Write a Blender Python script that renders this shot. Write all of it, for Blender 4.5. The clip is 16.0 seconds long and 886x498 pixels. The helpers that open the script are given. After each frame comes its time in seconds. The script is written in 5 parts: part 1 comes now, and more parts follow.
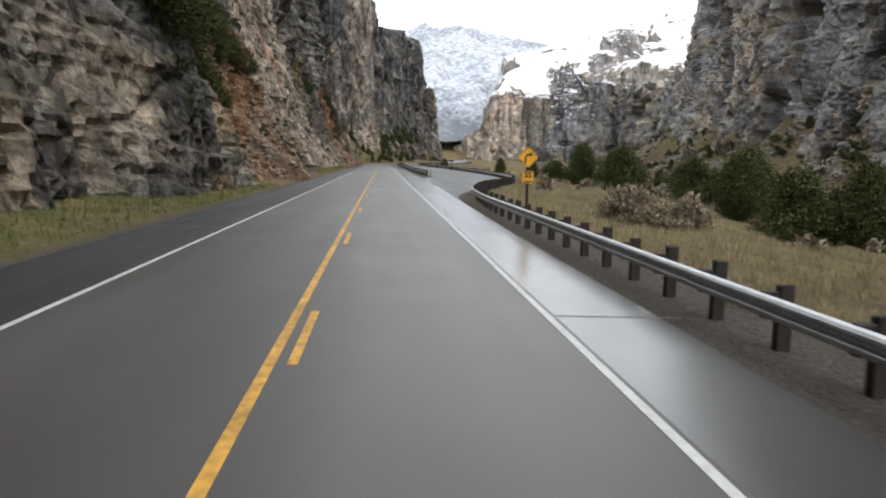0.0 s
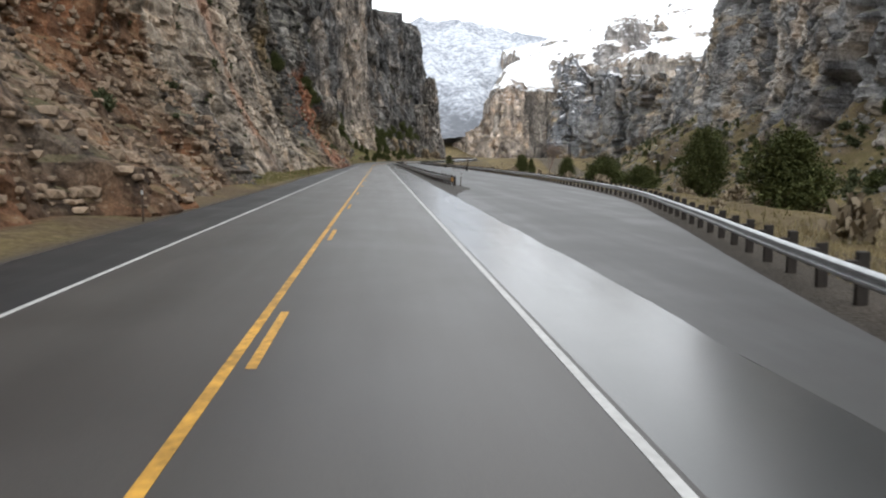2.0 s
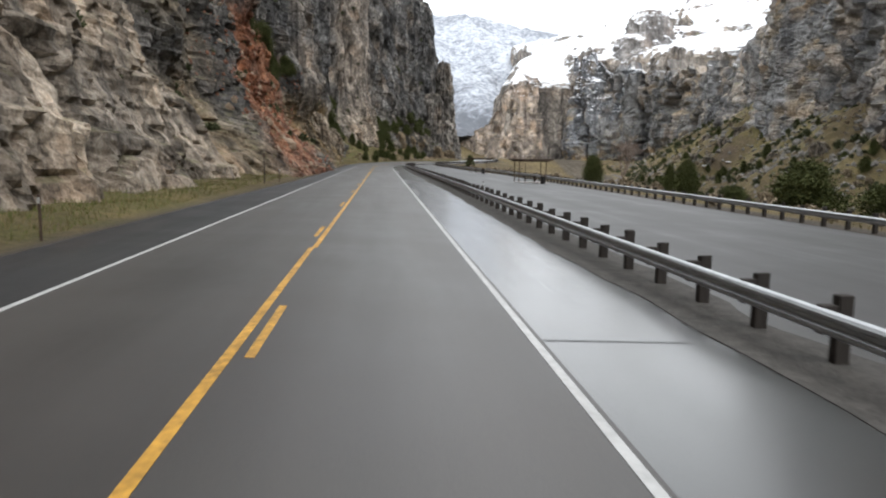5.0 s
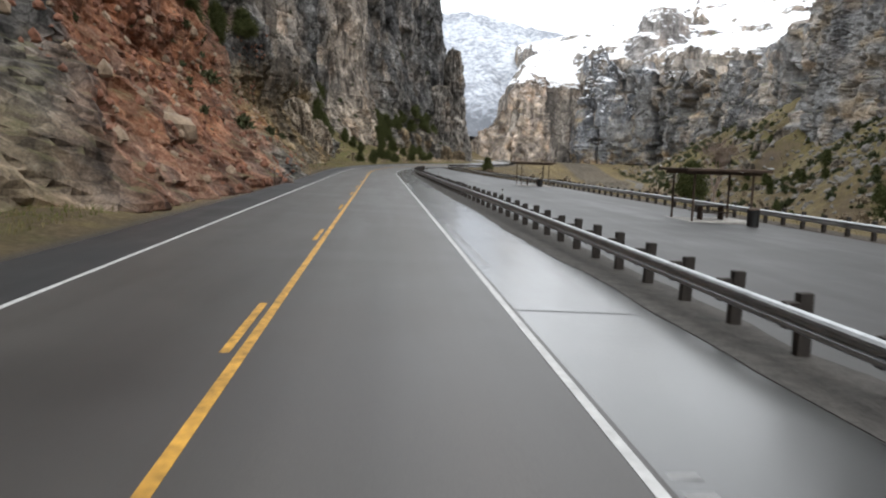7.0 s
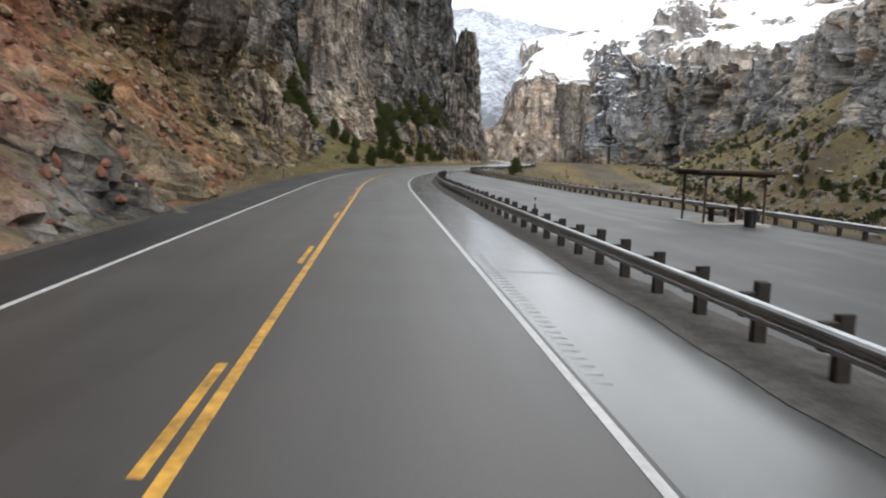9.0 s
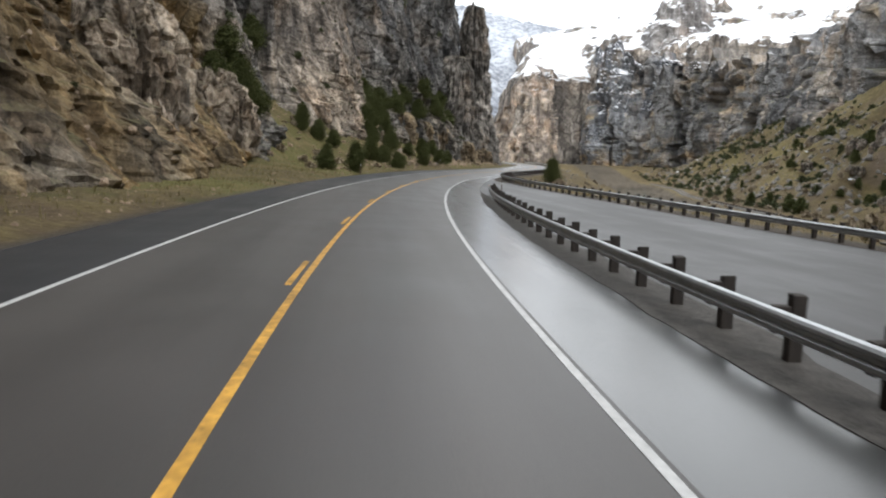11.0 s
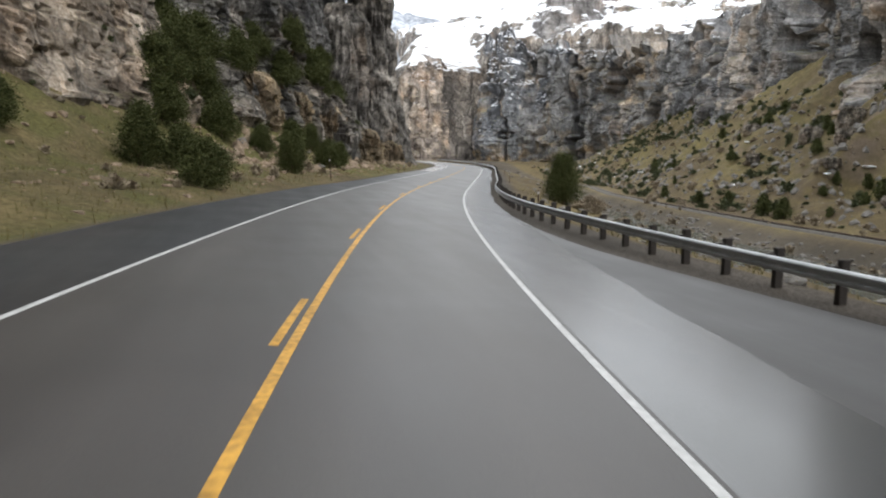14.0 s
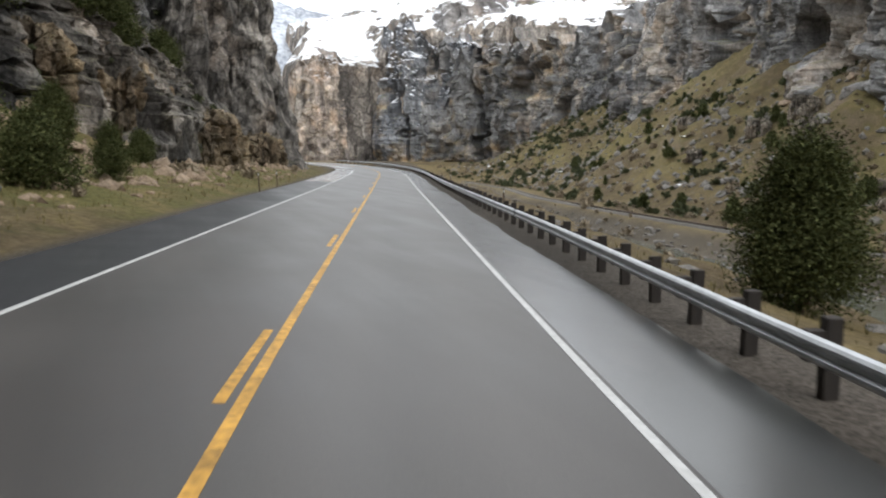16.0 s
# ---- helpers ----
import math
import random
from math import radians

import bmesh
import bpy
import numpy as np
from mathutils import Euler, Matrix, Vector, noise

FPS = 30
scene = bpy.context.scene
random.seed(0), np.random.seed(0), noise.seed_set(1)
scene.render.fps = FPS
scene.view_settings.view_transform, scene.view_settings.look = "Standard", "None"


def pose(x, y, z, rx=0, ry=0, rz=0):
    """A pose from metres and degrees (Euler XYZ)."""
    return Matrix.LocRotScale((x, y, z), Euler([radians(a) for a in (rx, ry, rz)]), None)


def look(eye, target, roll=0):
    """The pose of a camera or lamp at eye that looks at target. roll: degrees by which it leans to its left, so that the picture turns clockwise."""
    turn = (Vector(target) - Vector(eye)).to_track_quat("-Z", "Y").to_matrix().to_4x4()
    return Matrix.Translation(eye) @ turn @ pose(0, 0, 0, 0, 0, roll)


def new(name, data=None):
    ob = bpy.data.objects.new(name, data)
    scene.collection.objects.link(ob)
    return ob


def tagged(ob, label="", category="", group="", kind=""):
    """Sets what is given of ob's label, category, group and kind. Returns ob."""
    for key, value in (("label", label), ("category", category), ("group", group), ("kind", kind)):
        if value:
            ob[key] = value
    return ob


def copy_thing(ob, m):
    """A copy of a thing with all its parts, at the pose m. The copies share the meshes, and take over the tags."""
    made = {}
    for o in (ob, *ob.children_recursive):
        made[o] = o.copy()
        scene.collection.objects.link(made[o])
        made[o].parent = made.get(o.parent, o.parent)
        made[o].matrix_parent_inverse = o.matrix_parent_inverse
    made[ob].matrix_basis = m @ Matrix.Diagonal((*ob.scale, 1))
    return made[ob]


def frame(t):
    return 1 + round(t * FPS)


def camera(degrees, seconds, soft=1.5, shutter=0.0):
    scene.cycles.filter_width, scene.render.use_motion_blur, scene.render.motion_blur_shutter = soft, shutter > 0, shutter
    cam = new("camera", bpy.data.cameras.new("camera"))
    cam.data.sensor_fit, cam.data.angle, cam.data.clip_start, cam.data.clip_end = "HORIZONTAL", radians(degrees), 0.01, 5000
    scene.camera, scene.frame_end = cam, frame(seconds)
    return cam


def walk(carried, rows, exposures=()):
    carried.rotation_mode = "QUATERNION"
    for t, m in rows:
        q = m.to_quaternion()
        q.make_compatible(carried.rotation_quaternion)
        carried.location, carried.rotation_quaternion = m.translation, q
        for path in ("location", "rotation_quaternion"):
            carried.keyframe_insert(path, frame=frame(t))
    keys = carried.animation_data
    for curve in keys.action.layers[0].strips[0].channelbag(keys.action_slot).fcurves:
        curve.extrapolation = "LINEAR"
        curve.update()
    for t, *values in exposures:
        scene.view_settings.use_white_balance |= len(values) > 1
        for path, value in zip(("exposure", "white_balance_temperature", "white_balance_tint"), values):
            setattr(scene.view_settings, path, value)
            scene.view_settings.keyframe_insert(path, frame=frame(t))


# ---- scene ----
cam = camera(62.7, 16.0, soft=2.1, shutter=0.1)
PATH = [
    (0, (-0.594, -0.186, 2.302), (0.239, 9.704, 1.084), 0.80),
    (0.5, (-0.495, 12.016, 2.288), (0.364, 21.904, 1.062), 0.46),
    (1, (-0.393, 24.219, 2.277), (0.464, 34.102, 1.015), 0.35),
    (1.5, (-0.286, 36.419, 2.274), (0.602, 46.300, 1.017), 0.14),
    (2, (-0.185, 48.618, 2.279), (0.671, 58.502, 1.028), 0.04),
    (2.5, (-0.087, 60.816, 2.290), (0.780, 70.702, 1.061), 0.06),
    (3, (-0.019, 73.015, 2.303), (0.809, 82.904, 1.067), 0.22),
    (3.5, (-0.004, 85.214, 2.314), (0.805, 95.104, 1.079), 0.46),
    (4, (-0.020, 97.410, 2.325), (0.779, 107.302, 1.091), 0.39),
    (4.2, (-0.028, 102.289, 2.328), (0.782, 112.177, 1.077), 0.45),
    (6.3, (-0.168, 153.493, 2.361), (0.677, 163.378, 1.105), 1.48),
    (6.5, (-0.176, 158.369, 2.364), (0.685, 168.255, 1.125), 1.51),
    (7, (-0.184, 170.556, 2.367), (0.683, 180.441, 1.127), 1.74),
    (7.5, (-0.193, 182.741, 2.370), (0.681, 192.623, 1.116), 1.86),
    (8, (-0.203, 194.920, 2.374), (0.677, 204.802, 1.120), 1.88),
    (8.5, (-0.226, 207.098, 2.378), (0.637, 216.983, 1.133), 1.81),
    (9, (-0.261, 219.282, 2.380), (0.604, 229.166, 1.136), 1.88),
    (9.2, (-0.278, 224.157, 2.377), (0.560, 234.040, 1.101), 1.81),
    (11.3, (-0.414, 275.330, 2.307), (0.660, 285.197, 1.086), 1.78),
    (11.5, (-0.368, 280.204, 2.301), (0.760, 290.062, 1.062), 1.78),
    (12, (0.209, 292.386, 2.308), (1.534, 302.219, 1.062), 1.76),
    (12.5, (0.990, 304.568, 2.325), (2.570, 314.364, 1.086), 1.80),
    (13, (2.158, 316.746, 2.341), (4.073, 326.484, 1.108), 1.62),
    (13.5, (3.748, 328.926, 2.348), (5.982, 338.596, 1.122), 1.28),
    (14, (5.749, 341.109, 2.346), (8.308, 350.698, 1.118), 0.83),
    (14.5, (8.112, 353.298, 2.344), (10.991, 362.795, 1.117), 0.77),
    (15, (10.840, 365.465, 2.339), (14.045, 374.858, 1.114), 0.74),
    (15.5, (14.053, 377.562, 2.335), (17.579, 386.839, 1.110), 0.51),
    (16, (17.659, 389.586, 2.332), (21.510, 398.735, 1.119), 0.11),
]
walk(cam, [(t, look(eye, target, roll)) for t, eye, target, roll in PATH])

# ---- light: an overcast winter noon ----
scene.view_settings.exposure = 0.08
world = bpy.data.worlds.new("overcast_sky")
scene.world = world
world.use_nodes = True
wt = world.node_tree
sky = wt.nodes.new("ShaderNodeTexSky")
sky.sky_type, sky.sun_disc = "NISHITA", False
sky.sun_elevation, sky.sun_rotation = radians(48), radians(150)
sky.air_density, sky.dust_density = 1.0, 4.0
grey = wt.nodes.new("ShaderNodeHueSaturation")
grey.inputs["Saturation"].default_value = 0.12
cloud = wt.nodes.new("ShaderNodeMix")
cloud.data_type = "RGBA"
cloud.inputs[0].default_value = 0.75
cloud.inputs[7].default_value = (15.0, 15.6, 16.2, 1)
wt.links.new(sky.outputs[0], grey.inputs["Color"])
wt.links.new(grey.outputs[0], cloud.inputs[6])
wt.links.new(cloud.outputs[2], wt.nodes["Background"].inputs[0])
wt.nodes["Background"].inputs[1].default_value = 0.14
sun = new("sun", bpy.data.lights.new("sun", "SUN"))
sun.data.energy, sun.data.angle, sun.data.color = 0.8, radians(25), (1.0, 0.97, 0.93)
sun.matrix_world = look((0, 0, 0), (-0.35, 0.55, -0.9))


# ---- numeric helpers ----
def rnd(ix, iy, iz, seed):
    """A number in 0..1 for whole-number cells."""
    h = (ix.astype(np.int64) * 374761393 + iy.astype(np.int64) * 668265263 + iz.astype(np.int64) * 2147483647 + seed * 974711) & 0xFFFFFFFF
    h = ((h ^ (h >> 13)) * 1274126177) & 0xFFFFFFFF
    h = ((h ^ (h >> 16)) * 2246822519) & 0xFFFFFFFF
    return ((h ^ (h >> 15)) & 0xFFFFFF) / float(0xFFFFFF)


def vnoise(x, y, z, seed=0):
    x, y, z = np.broadcast_arrays(np.asarray(x, float), np.asarray(y, float), np.asarray(z, float))
    ix, iy, iz = np.floor(x), np.floor(y), np.floor(z)
    fx, fy, fz = x - ix, y - iy, z - iz
    fx, fy, fz = fx * fx * (3 - 2 * fx), fy * fy * (3 - 2 * fy), fz * fz * (3 - 2 * fz)
    out = 0
    for a in (0, 1):
        for b in (0, 1):
            for c in (0, 1):
                w = (fx if a else 1 - fx) * (fy if b else 1 - fy) * (fz if c else 1 - fz)
                out = out + w * rnd(ix + a, iy + b, iz + c, seed)
    return out * 2 - 1


def fbm(x, y, z, seed=0, octaves=4, gain=0.5):
    out, amp, f = 0, 1.0, 1.0
    for k in range(octaves):
        out = out + amp * vnoise(x * f, y * f, z * f, seed + 17 * k)
        amp, f = amp * gain, f * 2.03
    return out


def cells(u, w, seed=0):
    """Jittered cells in a plane: each point's cell value, and how near it is to the cell's border (0 at the border)."""
    iu, iw = np.floor(u), np.floor(w)
    best, second, value = np.full(u.shape, 9.0), np.full(u.shape, 9.0), np.zeros(u.shape)
    zero = np.zeros_like(iu)
    for a in (-1, 0, 1):
        for b in (-1, 0, 1):
            cu, cw = iu + a, iw + b
            d = (cu + rnd(cu, cw, zero, seed) - u) ** 2 + (cw + rnd(cu, cw, zero + 1, seed) - w) ** 2
            closer = d < best
            second = np.where(closer, best, np.minimum(second, d))
            value = np.where(closer, rnd(cu, cw, zero + 2, seed), value)
            best = np.minimum(best, d)
    return value, np.sqrt(second) - np.sqrt(best)


def ease(a, b, x):
    t = np.clip((np.asarray(x, float) - a) / (b - a), 0, 1)
    return t * t * (3 - 2 * t)


def curve_of(points, x):
    """Straight runs between control pairs, with rounded corners."""
    px, py = np.array(points, float).T
    return sum(np.interp(np.asarray(x, float) + d, px, py) for d in (-7, -3.5, 0, 3.5, 7)) / 5


def mesh_from(name, verts, faces, material, smooth=False):
    me = bpy.data.meshes.new(name)
    verts, faces = np.asarray(verts, np.float32), np.asarray(faces, np.int32)
    k = faces.shape[1]
    me.vertices.add(len(verts))
    me.vertices.foreach_set("co", verts.ravel())
    me.loops.add(faces.size)
    me.loops.foreach_set("vertex_index", faces.ravel())
    me.polygons.add(len(faces))
    me.polygons.foreach_set("loop_start", np.arange(0, faces.size, k, dtype=np.int32))
    me.polygons.foreach_set("use_smooth", np.full(len(faces), smooth))
    me.update(calc_edges=True)
    me.validate()
    if material:
        me.materials.append(material)
    return me


def grid_faces(n, m):
    """Quads of a grid of n rows and m columns."""
    i = np.arange(n * m).reshape(n, m)
    return np.stack([i[:-1, :-1], i[:-1, 1:], i[1:, 1:], i[1:, :-1]], -1).reshape(-1, 4)


def colour_layer(me, name, values):
    layer = me.attributes.new(name, "FLOAT_COLOR", "POINT")
    rgba = np.ones((len(me.vertices), 4), np.float32)
    rgba[:, :np.shape(values)[-1]] = values
    layer.data.foreach_set("color", rgba.ravel())


def part(name, bm, material, parent, label=""):
    if isinstance(bm, bpy.types.Mesh):
        me = bm
    else:
        me = bpy.data.meshes.new(name)
        bm.to_mesh(me)
        bm.free()
    if material and not me.materials:
        me.materials.append(material)
    ob = new(name, me)
    ob.parent = parent
    return tagged(ob, label)


def box(bm, cx, cy, cz, sx, sy, sz, turn=0.0, bevel=0.0):
    m = Matrix.Translation((cx, cy, cz)) @ Matrix.Rotation(turn, 4, "Z") @ Matrix.Diagonal((sx, sy, sz, 1))
    vs = bmesh.ops.create_cube(bm, size=1, matrix=m)["verts"]
    if bevel:
        es = list({e for v in vs for e in v.link_edges})
        bmesh.ops.bevel(bm, geom=es, offset=bevel, segments=1, affect="EDGES")
    return vs


def tube(bm, a, b, r0, r1, sides=8):
    a, b = Vector(a), Vector(b)
    m = Matrix.Translation((a + b) / 2) @ (b - a).to_track_quat("Z", "Y").to_matrix().to_4x4()
    bmesh.ops.create_cone(bm, cap_ends=True, segments=sides, radius1=r0, radius2=r1, depth=(b - a).length, matrix=m)


# ---- materials ----
def shader(name):
    m = bpy.data.materials.new(name)
    m.use_nodes = True
    return m, m.node_tree, m.node_tree.nodes["Principled BSDF"]


def node(nt, kind, links=(), **settings):
    n = nt.nodes.new(kind)
    for key, value in settings.items():
        if key.startswith("i_"):
            n.inputs[key[2:]].default_value = value
        elif key == "operation":
            n.operation = value
        elif key == "data_type":
            n.data_type = value
        elif key == "blend_type":
            n.blend_type = value
    for socket, source in dict(links).items():
        nt.links.new(source, n.inputs[socket])
    return n


def spots(nt, scale, detail=4.0, stretch=(1, 1, 1), rough=0.55, distort=0.0):
    co = nt.nodes.new("ShaderNodeTexCoord")
    mp = nt.nodes.new("ShaderNodeMapping")
    mp.inputs["Scale"].default_value = stretch
    nt.links.new(co.outputs["Object"], mp.inputs["Vector"])
    n = nt.nodes.new("ShaderNodeTexNoise")
    n.inputs["Scale"].default_value, n.inputs["Detail"].default_value, n.inputs["Roughness"].default_value = scale, detail, rough
    n.inputs["Distortion"].default_value = distort
    nt.links.new(mp.outputs[0], n.inputs["Vector"])
    return n.outputs["Fac"]


def ramp(nt, fac, stops):
    n = nt.nodes.new("ShaderNodeValToRGB")
    els = n.color_ramp.elements
    while len(els) < len(stops):
        els.new(0.5)
    for e, (p, c) in zip(els, stops):
        e.position = p
        e.color = (c, c, c, 1) if isinstance(c, (int, float)) else (*c, 1)
    nt.links.new(fac, n.inputs[0])
    return n.outputs[0]


def mixed(nt, fac, a, b, blend="MIX"):
    n = nt.nodes.new("ShaderNodeMix")
    n.data_type, n.blend_type = "RGBA", blend
    for socket, value in ((0, fac), (6, a), (7, b)):
        if isinstance(value, (int, float)):
            n.inputs[socket].default_value = value
        elif isinstance(value, tuple):
            n.inputs[socket].default_value = (*value, 1)
        else:
            nt.links.new(value, n.inputs[socket])
    return n.outputs[2]


def calc(nt, op, a, b=0.5, c=None):
    n = nt.nodes.new("ShaderNodeMath")
    n.operation = op
    for k, value in enumerate((a, b) if c is None else (a, b, c)):
        if isinstance(value, (int, float)):
            n.inputs[k].default_value = value
        else:
            nt.links.new(value, n.inputs[k])
    return n.outputs[0]


def bumped(nt, bsdf, height, strength=0.5, distance=0.05):
    b = nt.nodes.new("ShaderNodeBump")
    b.inputs["Strength"].default_value, b.inputs["Distance"].default_value = strength, distance
    nt.links.new(height, b.inputs["Height"])
    nt.links.new(b.outputs[0], bsdf.inputs["Normal"])


def blocks_texture(nt, scale):
    """Jointed blocks: the distance to the nearest joint, and a value for each block."""
    co = nt.nodes.new("ShaderNodeTexCoord")
    wob = nt.nodes.new("ShaderNodeTexNoise")
    wob.inputs["Scale"].default_value, wob.inputs["Detail"].default_value = scale * 1.3, 5
    nt.links.new(co.outputs["Object"], wob.inputs["Vector"])
    push = nt.nodes.new("ShaderNodeVectorMath")
    push.operation = "MULTIPLY_ADD"
    nt.links.new(wob.outputs["Color"], push.inputs[0])
    push.inputs[1].default_value = (0.9 / scale,) * 3
    nt.links.new(co.outputs["Object"], push.inputs[2])
    mp = nt.nodes.new("ShaderNodeMapping")
    mp.inputs["Scale"].default_value = (1, 1, 0.8)
    nt.links.new(push.outputs[0], mp.inputs["Vector"])
    out = []
    for feature, socket in (("DISTANCE_TO_EDGE", "Distance"), ("F1", "Color")):
        v = nt.nodes.new("ShaderNodeTexVoronoi")
        v.feature = feature
        v.inputs["Scale"].default_value = scale
        nt.links.new(mp.outputs[0], v.inputs["Vector"])
        out.append(v.outputs[socket])
    return out[0], node(nt, "ShaderNodeSeparateColor", {"Color": out[1]}).outputs[0]


def rock_material(name, scale=1.0, snow=0.0, snow_from=100.0, grey=(0.2, 0.19, 0.175), bedding=0.5, lift=1.35, snow_shift=0.1, bite=1.0):
    m, nt, bs = shader(name)
    geo = node(nt, "ShaderNodeAttribute")
    geo.attribute_name = "geology"
    rgb = node(nt, "ShaderNodeSeparateColor", {"Color": geo.outputs["Color"]})
    macro = spots(nt, 0.09 * scale, 5, (1, 1, 0.6))
    streak = spots(nt, 0.55 * scale, 5, (1, 1, 0.1), 0.6, 0.4)
    beds = spots(nt, 0.9 * scale, 4, (0.07, 0.07, 1), 0.6, 0.2)
    grain = spots(nt, 2.6 * scale, 8, (1, 1, 0.8), 0.65)
    light = tuple(min(1, c * 1.75) for c in grey)
    dark = tuple(c * 0.42 for c in grey)
    base = ramp(nt, calc(nt, "ADD", calc(nt, "MULTIPLY", macro, 0.55), calc(nt, "MULTIPLY", grain, 0.45)), [(0.32, dark), (0.5, grey), (0.68, light)])
    tan = ramp(nt, grain, [(0.3, (0.22, 0.17, 0.125)), (0.52, (0.42, 0.35, 0.28)), (0.72, (0.56, 0.5, 0.42))])
    red = ramp(nt, calc(nt, "ADD", calc(nt, "MULTIPLY", grain, 0.6), calc(nt, "MULTIPLY", macro, 0.4)), [(0.35, (0.1, 0.042, 0.024)), (0.5, (0.215, 0.09, 0.048)), (0.66, (0.35, 0.2, 0.125))])
    ochre = ramp(nt, grain, [(0.3, (0.11, 0.075, 0.035)), (0.55, (0.25, 0.175, 0.085)), (0.75, (0.38, 0.3, 0.19))])
    base = mixed(nt, rgb.outputs[1], base, tan)
    base = mixed(nt, rgb.outputs[2], base, ochre)
    base = mixed(nt, rgb.outputs[0], base, red)
    # varnish streaks, deepened so that crevice shade is put into the colour
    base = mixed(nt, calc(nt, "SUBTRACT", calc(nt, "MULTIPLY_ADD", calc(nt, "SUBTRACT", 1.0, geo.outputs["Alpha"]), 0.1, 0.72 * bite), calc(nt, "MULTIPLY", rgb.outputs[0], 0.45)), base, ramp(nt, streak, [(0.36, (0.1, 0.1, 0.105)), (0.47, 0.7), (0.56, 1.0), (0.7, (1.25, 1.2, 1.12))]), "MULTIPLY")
    varnish = ramp(nt, spots(nt, 0.13 * scale, 5, (1, 1, 0.25), 0.6, 0.6), [(0.44, 0.0), (0.58, 1.0)])
    base = mixed(nt, calc(nt, "MULTIPLY", varnish, calc(nt, "MAXIMUM", calc(nt, "SUBTRACT", calc(nt, "SUBTRACT", 0.85, calc(nt, "MULTIPLY", rgb.outputs[0], 0.8)), calc(nt, "MULTIPLY", rgb.outputs[1], 0.7)), 0.0)), base, mixed(nt, 1.0, base, (0.45, 0.455, 0.48), "MULTIPLY"))
    # bedding seams and cracks: the dark of their recesses is painted in
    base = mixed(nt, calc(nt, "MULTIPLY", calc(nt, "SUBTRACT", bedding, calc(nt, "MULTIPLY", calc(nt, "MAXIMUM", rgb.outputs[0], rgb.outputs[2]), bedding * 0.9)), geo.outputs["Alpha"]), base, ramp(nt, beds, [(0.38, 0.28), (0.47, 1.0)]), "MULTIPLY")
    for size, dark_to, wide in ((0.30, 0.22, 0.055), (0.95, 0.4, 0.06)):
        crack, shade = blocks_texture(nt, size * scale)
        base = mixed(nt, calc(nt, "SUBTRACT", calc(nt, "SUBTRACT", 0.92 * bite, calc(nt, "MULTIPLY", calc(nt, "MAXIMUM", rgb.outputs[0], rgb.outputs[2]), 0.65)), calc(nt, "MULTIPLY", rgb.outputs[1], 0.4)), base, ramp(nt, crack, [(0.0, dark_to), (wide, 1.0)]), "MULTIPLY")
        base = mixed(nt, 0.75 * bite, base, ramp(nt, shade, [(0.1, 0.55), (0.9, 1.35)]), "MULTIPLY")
    base = mixed(nt, 0.6 * bite, base, ramp(nt, spots(nt, 11 * scale, 5, (1, 1, 0.7), 0.7), [(0.34, 0.45), (0.5, 1.0), (0.66, 1.5)]), "MULTIPLY")
    warm = ramp(nt, spots(nt, 0.16 * scale, 4), [(0.52, 0.0), (0.68, 0.55)])
    base = mixed(nt, warm, base, mixed(nt, 1.0, base, (1.16, 0.96, 0.8), "MULTIPLY"))
    g = nt.nodes.new("ShaderNodeNewGeometry")
    nz = node(nt, "ShaderNodeSeparateXYZ", {"Vector": g.outputs["Normal"]}).outputs[2]
    moss = calc(nt, "MULTIPLY", ramp(nt, nz, [(0.58, 0.0), (0.88, 0.55)]), ramp(nt, spots(nt, 0.7 * scale, 5), [(0.48, 0.0), (0.6, 1.0)]))
    base = mixed(nt, moss, base, (0.13, 0.12, 0.055))
    base = mixed(nt, calc(nt, "SUBTRACT", 1.0, geo.outputs["Alpha"]), base, mixed(nt, 1.0, base, (0.7, 0.725, 0.78), "MULTIPLY"))
    base = mixed(nt, 1.0, base, (lift, lift, lift), "MULTIPLY")
    if snow:
        pz = node(nt, "ShaderNodeSeparateXYZ", {"Vector": g.outputs["Position"]}).outputs[2]
        high = calc(nt, "MULTIPLY", calc(nt, "SUBTRACT", pz, snow_from), 0.012)
        patch = calc(nt, "MULTIPLY", calc(nt, "SUBTRACT", spots(nt, 0.05, 6, (0.55, 0.55, 2.2), 0.65), 0.5), 3.4)
        fac = calc(nt, "ADD", calc(nt, "ADD", calc(nt, "MULTIPLY", nz, 1.5), patch), calc(nt, "MINIMUM", high, 0.4))
        fac = ramp(nt, calc(nt, "MULTIPLY", fac, 0.5), [(0.62 - snow_shift * snow, 0.0), (0.68 - snow_shift * snow, 1.0)])
        base = mixed(nt, fac, base, (0.86, 0.88, 0.92))
    nt.links.new(base, bs.inputs["Base Color"])
    bs.inputs["Roughness"].default_value = 0.9
    bs.inputs["Specular IOR Level"].default_value = 0.25
    bumped(nt, bs, calc(nt, "ADD", grain, calc(nt, "MULTIPLY", beds, 0.5)), 0.9, 0.35 / scale)
    return m


